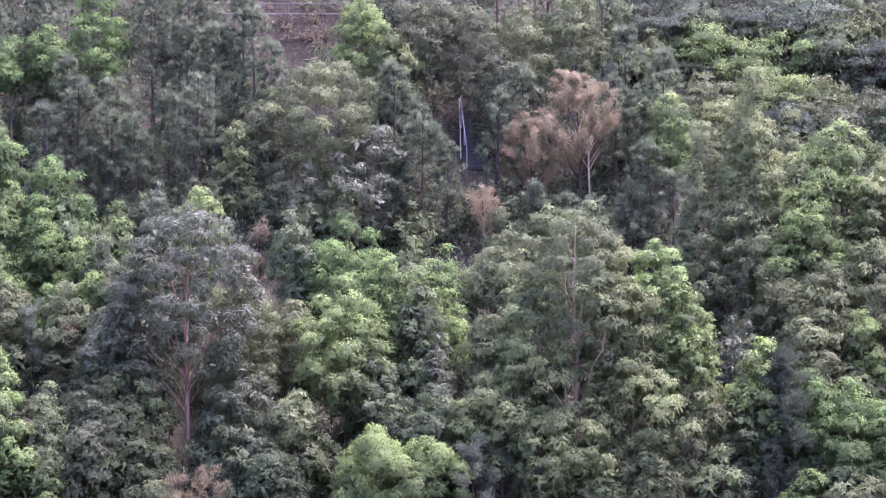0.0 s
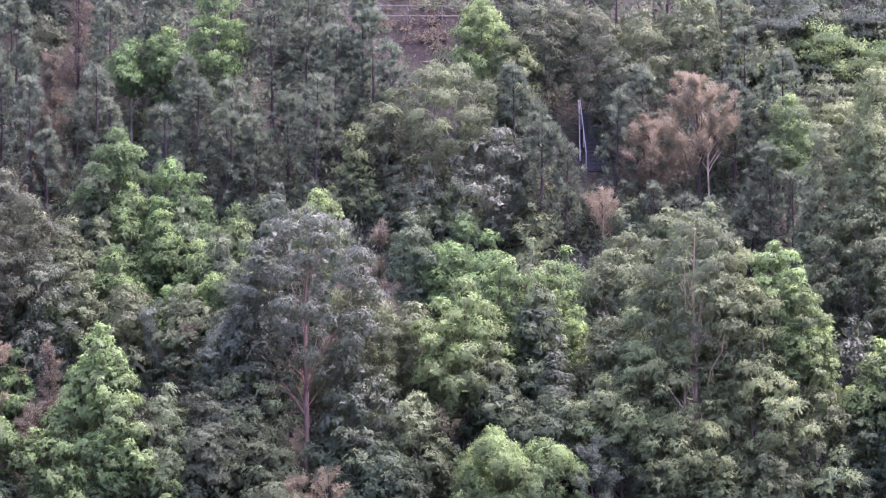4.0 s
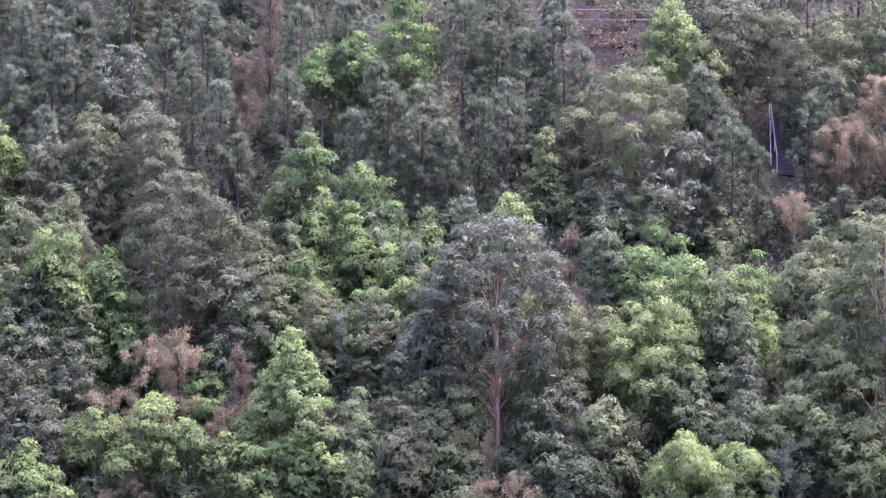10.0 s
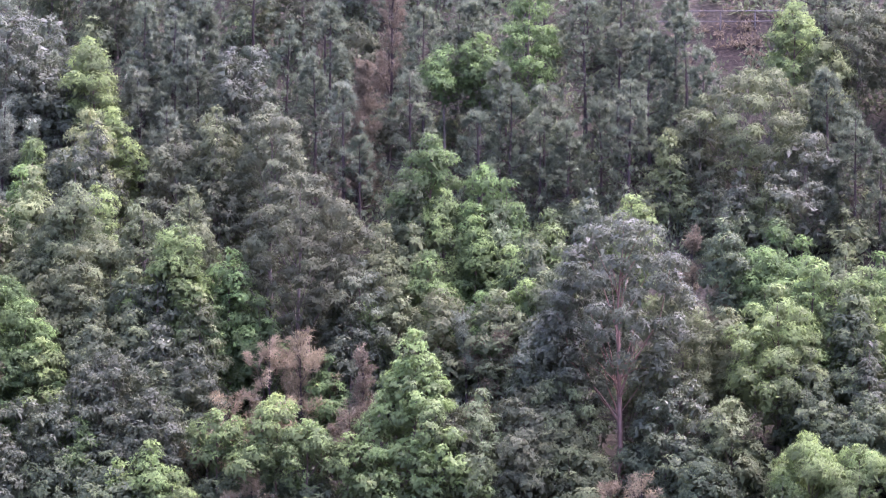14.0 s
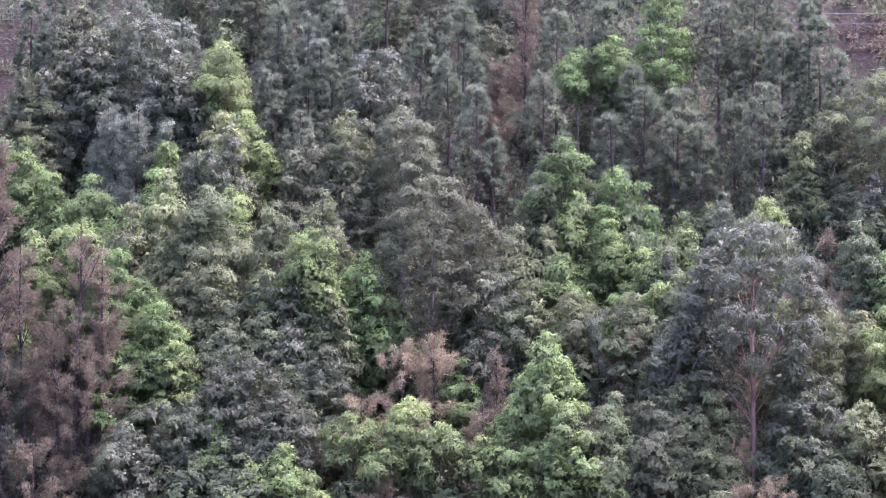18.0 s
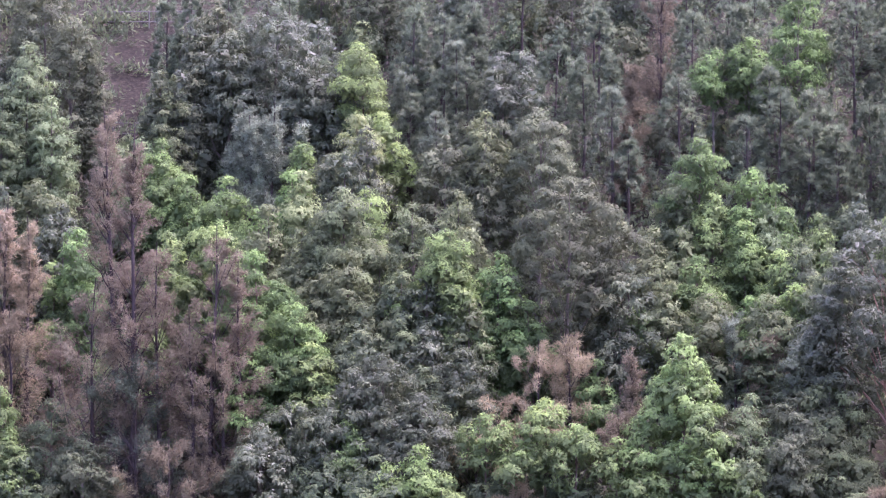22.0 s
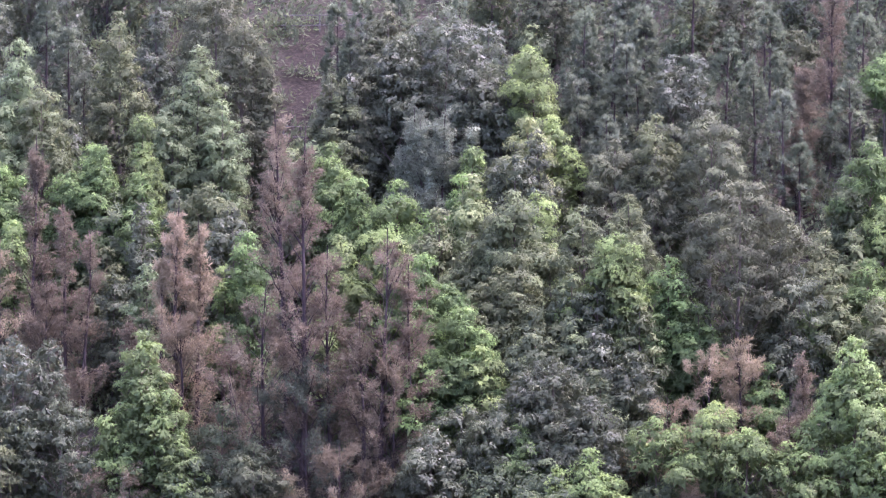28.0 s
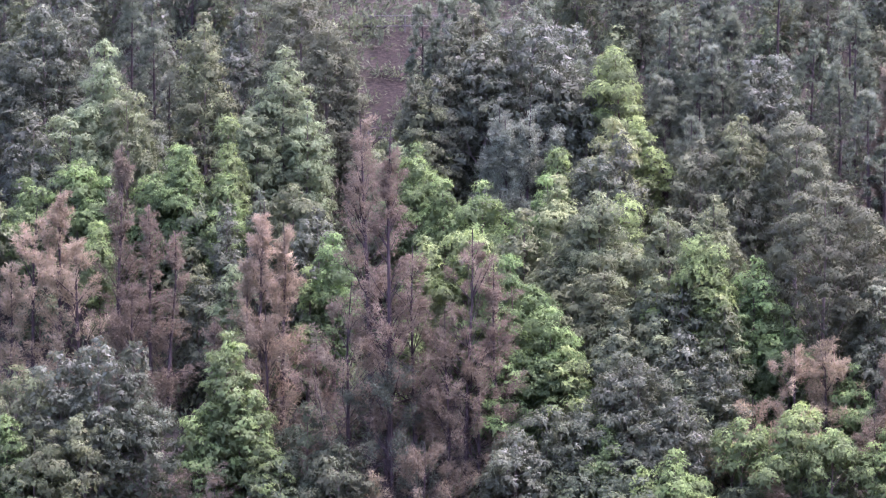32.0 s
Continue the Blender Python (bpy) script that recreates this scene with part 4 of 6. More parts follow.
casuarina(-31.8, 311.0, 6.0, 4.2, 0.20, "rust", "dome", dense=1.4, label="small withered rusty brown ragged feathery casuarina among green trees")
snag(-29.0, 316.4, 5.4, 0.06, boughs=3, label="dead bare pale trunk standing among green trees")
snag(-28.3, 316.4, 4.7, 0.06, boughs=3, label="dead bare pale trunk standing among green trees")
broadleaf("vine_covered_tree", -22.7, 307.9, 10.8, 6.2, 0.08, "vine", "cone", "brown", "vine", dense=1.2, label="tall bright green tapering tree overgrown with leafy vines")
broadleaf("vine_covered_tree", -24.4, 307.0, 5.5, 3.0, 0.16, "vine", "dome", "brown", "vine", label="small bright green wide tree overgrown with leafy vines")
broadleaf("vine_covered_tree", -18.9, 306.6, 4.8, 2.5, 0.16, "vine", "dome", "brown", "vine", label="small bright green wide tree overgrown with leafy vines")
broadleaf("vine_covered_tree", -21.4, 307.2, 6.2, 2.7, 0.16, "vine", "dome", "brown", "vine", label="small bright green wide tree overgrown with leafy vines")
broadleaf("acacia_tree", -29.3, 308.2, 8.1, 2.8, 0.55, "yellow", "dome", "brown", "cloud", dense=1.2, label="mid-sized yellow-green wide acacia with billowing clumps of leaves")
broadleaf("acacia_tree", -30.3, 307.5, 6.5, 2.9, 0.60, "yellow", "dome", "brown", "cloud", dense=1.2, label="mid-sized yellow-green wide acacia with billowing clumps of leaves")
broadleaf("acacia_tree", -32.0, 307.8, 7.1, 2.9, 0.62, "yellow", "dome", "brown", "cloud", dense=1.2, label="mid-sized yellow-green wide acacia with billowing clumps of leaves")
broadleaf("acacia_tree", -27.7, 307.7, 7.0, 3.4, 0.55, "yellow", "dome", "brown", "cloud", dense=1.2, label="mid-sized yellow-green wide acacia with billowing clumps of leaves")
broadleaf("acacia_tree", -25.8, 307.5, 6.5, 1.4, 0.50, "yellow", "dome", "brown", "cloud", label="mid-sized yellow-green wide acacia with billowing clumps of leaves")
broadleaf("acacia_tree", -35.2, 306.5, 6.5, 3.3, 0.16, "yellow", "dome", "brown", "cloud", label="mid-sized yellow-green wide acacia with billowing clumps of leaves")
broadleaf("acacia_tree", -34.0, 306.2, 5.1, 3.8, 0.16, "yellow", "dome", "brown", "cloud", dense=1.1, label="small yellow-green wide acacia with billowing clumps of leaves")
broadleaf("acacia_tree", -36.6, 306.9, 5.2, 2.5, 0.16, "yellow", "dome", "brown", "cloud", label="small yellow-green wide acacia with billowing clumps of leaves")
casuarina(-30.3, 307.1, 5.1, 2.6, 0.15, "rust", "plume", label="small withered rusty brown slender feathery casuarina among green trees")
casuarina(-31.6, 306.6, 4.1, 1.4, 0.15, "rust", "plume", label="small withered rusty brown slender feathery casuarina among green trees")
broadleaf("broadleaf_tree", -27.4, 306.2, 4.4, 3.0, 0.16, "dark", "dome", "brown", "cloud", label="small dark green wide broadleaf tree with a rounded crown")
broadleaf("eucalyptus_tree", -28.8, 315.6, 12.9, 5.7, 0.35, "olive", "dome", "grey", "airy", dense=1.2, label="tall olive-brown wide eucalyptus with hanging leaves")
broadleaf("eucalyptus_tree", -31.0, 323.6, 10.3, 4.6, 0.30, "olive", "dome", "grey", "airy", dense=1.1, label="mid-sized olive-brown wide eucalyptus with hanging leaves")
broadleaf("eucalyptus_tree", -36.0, 324.4, 8.9, 4.1, 0.20, "olive", "dome", "grey", "airy", label="mid-sized olive-brown wide eucalyptus with hanging leaves")
broadleaf("eucalyptus_tree", -33.7, 324.4, 9.9, 3.2, 0.20, "green", "dome", "grey", "airy", label="mid-sized dull green wide eucalyptus with hanging leaves")
broadleaf("eucalyptus_tree", -32.8, 330.3, 9.5, 3.4, 0.25, "grey", "dome", "grey", "airy", dense=1.2, label="mid-sized grey-green wide eucalyptus with hanging leaves")
broadleaf("eucalyptus_tree", -33.9, 323.6, 8.7, 3.5, 0.16, "olive", "dome", "grey", "airy", label="mid-sized olive-brown wide eucalyptus with hanging leaves")
broadleaf("eucalyptus_tree", -27.2, 318.4, 9.1, 3.7, 0.16, "olive", "dome", "grey", "airy", label="mid-sized olive-brown wide eucalyptus with hanging leaves")
broadleaf("acacia_tree", -34.9, 314.4, 11.5, 3.0, 0.50, "yellow", "dome", "brown", "cloud", dense=1.3, label="tall yellow-green wide acacia with billowing clumps of leaves")
broadleaf("vine_covered_tree", -33.8, 314.1, 10.1, 2.5, 0.30, "vine", "dome", "brown", "vine", label="mid-sized bright green wide tree overgrown with leafy vines")
broadleaf("eucalyptus_tree", -35.7, 314.1, 9.3, 3.1, 0.16, "slate", "dome", "grey", "airy", label="mid-sized slate grey wide eucalyptus with hanging leaves")
broadleaf("acacia_tree", -32.9, 313.7, 7.9, 2.0, 0.16, "bright", "dome", "brown", "cloud", label="mid-sized bright green wide acacia with billowing clumps of leaves")
broadleaf("broadleaf_tree", -30.8, 315.6, 6.8, 3.4, 0.16, "bright", "dome", "brown", "cloud", label="mid-sized bright green wide broadleaf tree with a rounded crown")
broadleaf("vine_covered_tree", -31.7, 316.4, 7.7, 2.6, 0.16, "vine", "dome", "brown", "vine", label="mid-sized bright green wide tree overgrown with leafy vines")
broadleaf("eucalyptus_tree", -36.4, 316.4, 11.1, 3.1, 0.20, "green", "dome", "grey", "airy", label="tall dull green wide eucalyptus with hanging leaves")
broadleaf("eucalyptus_tree", -34.6, 319.6, 9.5, 2.9, 0.16, "green", "dome", "grey", "airy", label="mid-sized dull green wide eucalyptus with hanging leaves")
broadleaf("eucalyptus_tree", -35.9, 312.9, 7.6, 3.9, 0.16, "grey", "dome", "grey", "airy", label="mid-sized grey-green wide eucalyptus with hanging leaves")
broadleaf("broadleaf_tree", -35.0, 311.0, 6.4, 3.3, 0.16, "dark", "dome", "brown", "cloud", label="small dark green wide broadleaf tree with a rounded crown")
broadleaf("broadleaf_tree", -33.6, 312.2, 7.0, 2.5, 0.16, "green", "dome", "brown", "cloud", label="mid-sized dull green wide broadleaf tree with a rounded crown")
broadleaf("acacia_tree", -39.3, 320.3, 9.2, 2.3, 0.30, "yellow", "dome", "brown", "cloud", label="mid-sized yellow-green wide acacia with billowing clumps of leaves")
broadleaf("eucalyptus_tree", -41.1, 317.9, 10.0, 4.6, 0.15, "green", "dome", "grey", "airy", label="mid-sized dull green wide eucalyptus with hanging leaves")
broadleaf("eucalyptus_tree", -38.4, 317.2, 8.5, 4.0, 0.15, "green", "dome", "grey", "airy", label="mid-sized dull green wide eucalyptus with hanging leaves")
broadleaf("eucalyptus_tree", -40.8, 315.6, 8.5, 4.3, 0.16, "green", "dome", "grey", "airy", label="mid-sized dull green wide eucalyptus with hanging leaves")
broadleaf("broadleaf_tree", -37.2, 314.1, 7.3, 3.1, 0.16, "green", "dome", "brown", "cloud", label="mid-sized dull green wide broadleaf tree with a rounded crown")
broadleaf("acacia_tree", -40.8, 329.4, 10.8, 4.1, 0.30, "yellow", "dome", "brown", "cloud", dense=1.2, label="tall yellow-green wide acacia with billowing clumps of leaves")
broadleaf("acacia_tree", -39.6, 327.3, 8.2, 2.9, 0.16, "yellow", "dome", "brown", "cloud", label="mid-sized yellow-green wide acacia with billowing clumps of leaves")
broadleaf("acacia_tree", -41.0, 326.9, 7.1, 1.8, 0.16, "yellow", "dome", "brown", "cloud", label="mid-sized yellow-green wide acacia with billowing clumps of leaves")
broadleaf("acacia_tree", -43.5, 325.2, 8.0, 2.0, 0.16, "yellow", "dome", "brown", "cloud", label="mid-sized yellow-green wide acacia with billowing clumps of leaves")
broadleaf("eucalyptus_tree", -42.2, 324.8, 7.9, 2.9, 0.16, "slate", "dome", "grey", "airy", label="mid-sized slate grey wide eucalyptus with hanging leaves")
broadleaf("eucalyptus_tree", -38.1, 310.2, 7.8, 4.2, 0.16, "grey", "dome", "grey", "airy", dense=1.2, label="mid-sized grey-green wide eucalyptus with hanging leaves")
broadleaf("eucalyptus_tree", -39.9, 309.1, 6.9, 4.7, 0.16, "slate", "dome", "grey", "airy", dense=1.2, label="mid-sized slate grey wide eucalyptus with hanging leaves")
broadleaf("eucalyptus_tree", -36.3, 308.7, 6.7, 3.3, 0.16, "slate", "dome", "grey", "airy", label="mid-sized slate grey wide eucalyptus with hanging leaves")
broadleaf("acacia_tree", -38.8, 308.4, 6.1, 2.2, 0.16, "bright", "dome", "brown", "cloud", label="small bright green wide acacia with billowing clumps of leaves")
broadleaf("broadleaf_tree", -37.2, 307.3, 5.2, 4.1, 0.16, "dark", "dome", "brown", "cloud", label="small dark green wide broadleaf tree with a rounded crown")
broadleaf("acacia_tree", -22.7, 334.6, 7.0, 2.7, 0.55, "bright", "dome", "grey", "cloud", label="mid-sized bright green wide acacia with billowing clumps of leaves")
broadleaf("acacia_tree", -20.9, 334.6, 7.8, 2.7, 0.50, "bright", "dome", "grey", "cloud", label="mid-sized bright green wide acacia with billowing clumps of leaves")
broadleaf("eucalyptus_tree", -18.5, 335.9, 9.9, 3.6, 0.20, "bright", "dome", "grey", "airy", label="mid-sized bright green wide eucalyptus with hanging leaves")
broadleaf("acacia_tree", -19.5, 335.4, 5.7, 2.7, 0.50, "green", "dome", "brown", "cloud", label="small dull green wide acacia with billowing clumps of leaves")
pine(-24.3, 331.1, 7.4, 3.6, 0.10, "pine", label="mid-sized blue-green pine with brushes of needles on the slope")
pine(-19.1, 330.3, 7.7, 3.5, 0.10, "pine", label="mid-sized blue-green pine with brushes of needles on the slope")
pine(-17.5, 329.4, 6.5, 3.8, 0.10, "pine", label="small blue-green pine with brushes of needles on the slope")
pine(-20.6, 329.4, 6.5, 3.5, 0.10, "pine", label="small blue-green pine with brushes of needles on the slope")
pine(-15.9, 329.4, 6.2, 3.2, 0.10, "pine", label="small blue-green pine with brushes of needles on the slope")
pine(-35.7, 334.6, 8.6, 3.3, 0.10, "pine", label="mid-sized blue-green pine with brushes of needles on the slope")
pine(-36.7, 330.3, 8.3, 3.6, 0.10, "pine", label="mid-sized blue-green pine with brushes of needles on the slope")
pine(-31.1, 333.7, 9.0, 3.6, 0.10, "pine", label="mid-sized blue-green pine with brushes of needles on the slope")
pine(-29.5, 331.6, 8.3, 3.3, 0.10, "pine", label="mid-sized blue-green pine with brushes of needles on the slope")
pine(-28.8, 335.0, 8.7, 3.3, 0.10, "pine", label="mid-sized blue-green pine with brushes of needles on the slope")
pine(-27.7, 329.4, 8.0, 3.2, 0.10, "sheoak", label="mid-sized dark grey-green pine with brushes of needles on the slope")
pine(-35.5, 330.3, 8.3, 3.0, 0.10, "pine", label="mid-sized blue-green pine with brushes of needles on the slope")
broadleaf("eucalyptus_tree", -38.4, 334.6, 8.1, 3.3, 0.16, "grey", "cone", "grey", "airy", label="mid-sized grey-green tapering eucalyptus with hanging leaves")
pine(-38.4, 329.4, 8.0, 3.0, 0.10, "pine", label="mid-sized blue-green pine with brushes of needles on the slope")
pine(-24.0, 335.5, 8.4, 3.3, 0.10, "pine", label="mid-sized blue-green pine with brushes of needles on the slope")
broadleaf("eucalyptus_tree", -42.5, 329.4, 9.8, 3.9, 0.16, "grey", "dome", "grey", "airy", label="mid-sized grey-green wide eucalyptus with hanging leaves")
broadleaf("eucalyptus_tree", -43.9, 333.3, 9.3, 3.6, 0.16, "grey", "dome", "grey", "airy", label="mid-sized grey-green wide eucalyptus with hanging leaves")
pine(-26.8, 329.0, 5.3, 2.6, 0.10, "pine", label="small blue-green pine with brushes of needles on the slope")
casuarina(-26.7, 331.1, 8.1, 2.2, 0.05, "dead", "plume", dense=2.5, label="mid-sized withered dull brown slender feathery casuarina among green trees")
casuarina(-27.1, 330.7, 5.6, 2.1, 0.05, "dead", "plume", dense=2, label="small withered dull brown slender feathery casuarina among green trees")
casuarina(-25.8, 336.8, 9.3, 2.6, 0.20, "dead", "dome", dense=1.5, label="mid-sized withered dull brown ragged feathery casuarina among green trees")
broadleaf("broadleaf_tree", -47.0, 322.2, 9.0, 3.2, 0.16, "bright", "dome", "brown", "cloud", label="mid-sized bright green wide broadleaf tree with a rounded crown")
broadleaf("broadleaf_tree", -44.9, 321.4, 7.8, 3.2, 0.16, "bright", "dome", "brown", "cloud", label="mid-sized bright green wide broadleaf tree with a rounded crown")
broadleaf("eucalyptus_tree", -51.7, 325.5, 9.1, 3.2, 0.16, "white", "dome", "grey", "airy", label="mid-sized whitish green wide eucalyptus with hanging leaves")
broadleaf("acacia_tree", -43.3, 323.9, 9.2, 1.7, 0.16, "yellow", "dome", "brown", "cloud", label="mid-sized yellow-green wide acacia with billowing clumps of leaves")
broadleaf("acacia_tree", -43.0, 321.4, 9.3, 2.6, 0.16, "pale", "dome", "brown", "cloud", label="mid-sized pale green wide acacia with billowing clumps of leaves")
broadleaf("acacia_tree", -40.2, 317.4, 11.0, 3.7, 0.20, "green", "dome", "brown", "cloud", label="tall dull green wide acacia with billowing clumps of leaves")
broadleaf("broadleaf_tree", -42.6, 318.2, 8.7, 3.1, 0.16, "green", "dome", "brown", "cloud", label="mid-sized dull green wide broadleaf tree with a rounded crown")
broadleaf("broadleaf_tree", -40.1, 315.1, 9.6, 4.2, 0.16, "green", "dome", "brown", "cloud", label="mid-sized dull green wide broadleaf tree with a rounded crown")
broadleaf("broadleaf_tree", -37.2, 314.3, 9.0, 3.7, 0.16, "dark", "dome", "brown", "cloud", label="mid-sized dark green wide broadleaf tree with a rounded crown")
broadleaf("broadleaf_tree", -38.8, 313.1, 8.2, 3.9, 0.16, "dark", "dome", "brown", "cloud", label="mid-sized dark green wide broadleaf tree with a rounded crown")
broadleaf("acacia_tree", -36.9, 314.3, 7.9, 2.8, 0.16, "bright", "dome", "brown", "cloud", label="mid-sized bright green wide acacia with billowing clumps of leaves")
broadleaf("eucalyptus_tree", -33.7, 313.2, 8.8, 2.5, 0.16, "green", "dome", "grey", "airy", label="mid-sized dull green wide eucalyptus with hanging leaves")
broadleaf("eucalyptus_tree", -33.4, 312.0, 7.3, 3.9, 0.16, "slate", "dome", "grey", "airy", label="mid-sized slate grey wide eucalyptus with hanging leaves")
broadleaf("broadleaf_tree", -35.7, 311.2, 6.7, 3.1, 0.16, "dark", "dome", "brown", "cloud", label="mid-sized dark green wide broadleaf tree with a rounded crown")
broadleaf("eucalyptus_tree", -39.5, 323.9, 10.0, 2.6, 0.16, "slate", "dome", "grey", "airy", label="mid-sized slate grey wide eucalyptus with hanging leaves")
broadleaf("acacia_tree", -40.3, 325.5, 9.7, 2.6, 0.16, "pale", "dome", "brown", "cloud", label="mid-sized pale green wide acacia with billowing clumps of leaves")
broadleaf("eucalyptus_tree", -40.8, 322.2, 9.8, 3.2, 0.16, "slate", "dome", "grey", "airy", label="mid-sized slate grey wide eucalyptus with hanging leaves")
casuarina(-45.0, 325.5, 10.3, 3.5, 0.10, "sheoak", "plume", label="mid-sized living dark grey-green slender feathery casuarina among green trees")
casuarina(-46.3, 325.5, 9.7, 2.9, 0.10, "sheoak", "plume", label="mid-sized living dark grey-green slender feathery casuarina among green trees")
casuarina(-43.8, 325.5, 9.1, 2.3, 0.10, "sheoak", "plume", label="mid-sized living dark grey-green slender feathery casuarina among green trees")
broadleaf("acacia_tree", -46.5, 314.3, 11.6, 4.3, 0.20, "yellow", "dome", "brown", "cloud", label="tall yellow-green wide acacia with billowing clumps of leaves")
broadleaf("acacia_tree", -44.2, 313.1, 11.3, 4.8, 0.20, "bright", "dome", "brown", "cloud", dense=1.15, label="tall bright green wide acacia with billowing clumps of leaves")
broadleaf("acacia_tree", -42.0, 312.0, 9.5, 4.5, 0.20, "bright", "dome", "brown", "cloud", dense=1.1, label="mid-sized bright green wide acacia with billowing clumps of leaves")
broadleaf("acacia_tree", -41.1, 311.2, 8.1, 3.4, 0.16, "yellow", "dome", "brown", "cloud", label="mid-sized yellow-green wide acacia with billowing clumps of leaves")
broadleaf("acacia_tree", -49.0, 315.0, 10.8, 3.7, 0.16, "yellow", "dome", "brown", "cloud", label="tall yellow-green wide acacia with billowing clumps of leaves")
broadleaf("acacia_tree", -43.9, 311.2, 7.8, 4.2, 0.16, "bright", "dome", "brown", "cloud", label="mid-sized bright green wide acacia with billowing clumps of leaves")
broadleaf("acacia_tree", -49.0, 312.3, 8.2, 2.5, 0.16, "yellow", "dome", "brown", "cloud", label="mid-sized yellow-green wide acacia with billowing clumps of leaves")
broadleaf("eucalyptus_tree", -41.9, 309.3, 6.5, 5.0, 0.16, "slate", "dome", "grey", "airy", dense=1.2, label="mid-sized slate grey wide eucalyptus with hanging leaves")
broadleaf("eucalyptus_tree", -43.2, 308.2, 6.1, 4.2, 0.16, "grey", "dome", "grey", "airy", dense=1.2, label="small grey-green wide eucalyptus with hanging leaves")
broadleaf("eucalyptus_tree", -37.5, 309.7, 8.5, 4.7, 0.16, "slate", "dome", "grey", "airy", dense=1.2, label="mid-sized slate grey wide eucalyptus with hanging leaves")
broadleaf("eucalyptus_tree", -35.4, 308.6, 7.2, 3.6, 0.16, "grey", "dome", "grey", "airy", label="mid-sized grey-green wide eucalyptus with hanging leaves")
broadleaf("acacia_tree", -39.0, 308.6, 6.2, 2.4, 0.16, "bright", "dome", "brown", "cloud", label="small bright green wide acacia with billowing clumps of leaves")
broadleaf("broadleaf_tree", -39.7, 307.5, 5.3, 4.4, 0.16, "dark", "dome", "brown", "cloud", label="small dark green wide broadleaf tree with a rounded crown")
broadleaf("eucalyptus_tree", -41.3, 323.9, 9.3, 3.2, 0.16, "green", "dome", "grey", "airy", label="mid-sized dull green wide eucalyptus with hanging leaves")
broadleaf("eucalyptus_tree", -47.0, 331.4, 10.2, 5.7, 0.20, "grey", "dome", "grey", "airy", dense=1.2, label="mid-sized grey-green wide eucalyptus with hanging leaves")
broadleaf("eucalyptus_tree", -44.6, 329.3, 9.5, 3.9, 0.16, "grey", "dome", "grey", "airy", label="mid-sized grey-green wide eucalyptus with hanging leaves")
broadleaf("eucalyptus_tree", -50.1, 331.4, 10.5, 3.9, 0.16, "grey", "cone", "grey", "airy", label="mid-sized grey-green tapering eucalyptus with hanging leaves")
broadleaf("eucalyptus_tree", -51.0, 329.7, 8.9, 3.6, 0.16, "green", "dome", "grey", "airy", label="mid-sized dull green wide eucalyptus with hanging leaves")
pine(-43.0, 330.6, 9.5, 3.3, 0.10, "pine", label="mid-sized blue-green pine with brushes of needles on the slope")
pine(-38.4, 329.7, 8.9, 3.6, 0.10, "sheoak", label="mid-sized dark grey-green pine with brushes of needles on the slope")
pine(-36.7, 327.6, 7.9, 2.9, 0.10, "sheoak", label="mid-sized dark grey-green pine with brushes of needles on the slope")
casuarina(-50.0, 309.8, 19.2, 5.6, 0.12, "dead", "plume", label="tall withered dull brown slender feathery casuarina among green trees")
casuarina(-51.8, 309.6, 12.0, 4.8, 0.15, "dead", "dome", dense=0.7, label="tall withered dull brown ragged feathery casuarina among green trees")
casuarina(-48.6, 310.0, 13.2, 3.9, 0.20, "dead", "dome", dense=0.6, label="tall withered dull brown ragged feathery casuarina among green trees")
casuarina(-46.0, 309.9, 14.2, 5.3, 0.15, "dead", "dome", dense=0.8, label="tall withered dull brown ragged feathery casuarina among green trees")
casuarina(-44.5, 310.4, 12.3, 3.1, 0.15, "dead", "plume", label="tall withered dull brown slender feathery casuarina among green trees")
casuarina(-46.9, 309.5, 10.5, 4.2, 0.10, "dead", "dome", dense=0.6, label="mid-sized withered dull brown ragged feathery casuarina among green trees")
casuarina(-49.4, 308.9, 8.6, 5.6, 0.10, "smoke", "dome", label="mid-sized living blackish green ragged feathery casuarina among green trees")
casuarina(-45.2, 309.3, 8.4, 3.6, 0.10, "dead", "dome", label="mid-sized withered dull brown ragged feathery casuarina among green trees")
casuarina(-57.0, 315.0, 12.7, 3.7, 0.12, "rust", "plume", dense=1.2, label="tall withered rusty brown slender feathery casuarina among green trees")
casuarina(-56.2, 315.4, 11.4, 3.1, 0.12, "rust", "plume", label="tall withered rusty brown slender feathery casuarina among green trees")
casuarina(-58.1, 315.0, 10.3, 2.9, 0.12, "rust", "plume", label="mid-sized withered rusty brown slender feathery casuarina among green trees")
casuarina(-56.7, 313.4, 8.2, 4.0, 0.10, "dead", "dome", label="mid-sized withered dull brown ragged feathery casuarina among green trees")
casuarina(-54.0, 312.7, 7.1, 3.1, 0.10, "dead", "dome", label="mid-sized withered dull brown ragged feathery casuarina among green trees")
casuarina(-64.9, 316.9, 14.3, 3.5, 0.15, "dead", "plume", dense=1.1, label="tall withered dull brown slender feathery casuarina among green trees")
casuarina(-63.3, 316.9, 11.0, 2.6, 0.12, "dead", "plume", label="tall withered dull brown slender feathery casuarina among green trees")
casuarina(-62.2, 316.1, 10.3, 2.6, 0.12, "dead", "plume", label="mid-sized withered dull brown slender feathery casuarina among green trees")
casuarina(-68.3, 316.9, 12.1, 3.5, 0.15, "rust", "plume", dense=1.1, label="tall withered rusty brown slender feathery casuarina among green trees")
casuarina(-69.4, 316.9, 11.0, 3.2, 0.15, "rust", "dome", label="tall withered rusty brown ragged feathery casuarina among green trees")
casuarina(-66.9, 316.5, 10.1, 3.5, 0.15, "rust", "dome", label="mid-sized withered rusty brown ragged feathery casuarina among green trees")
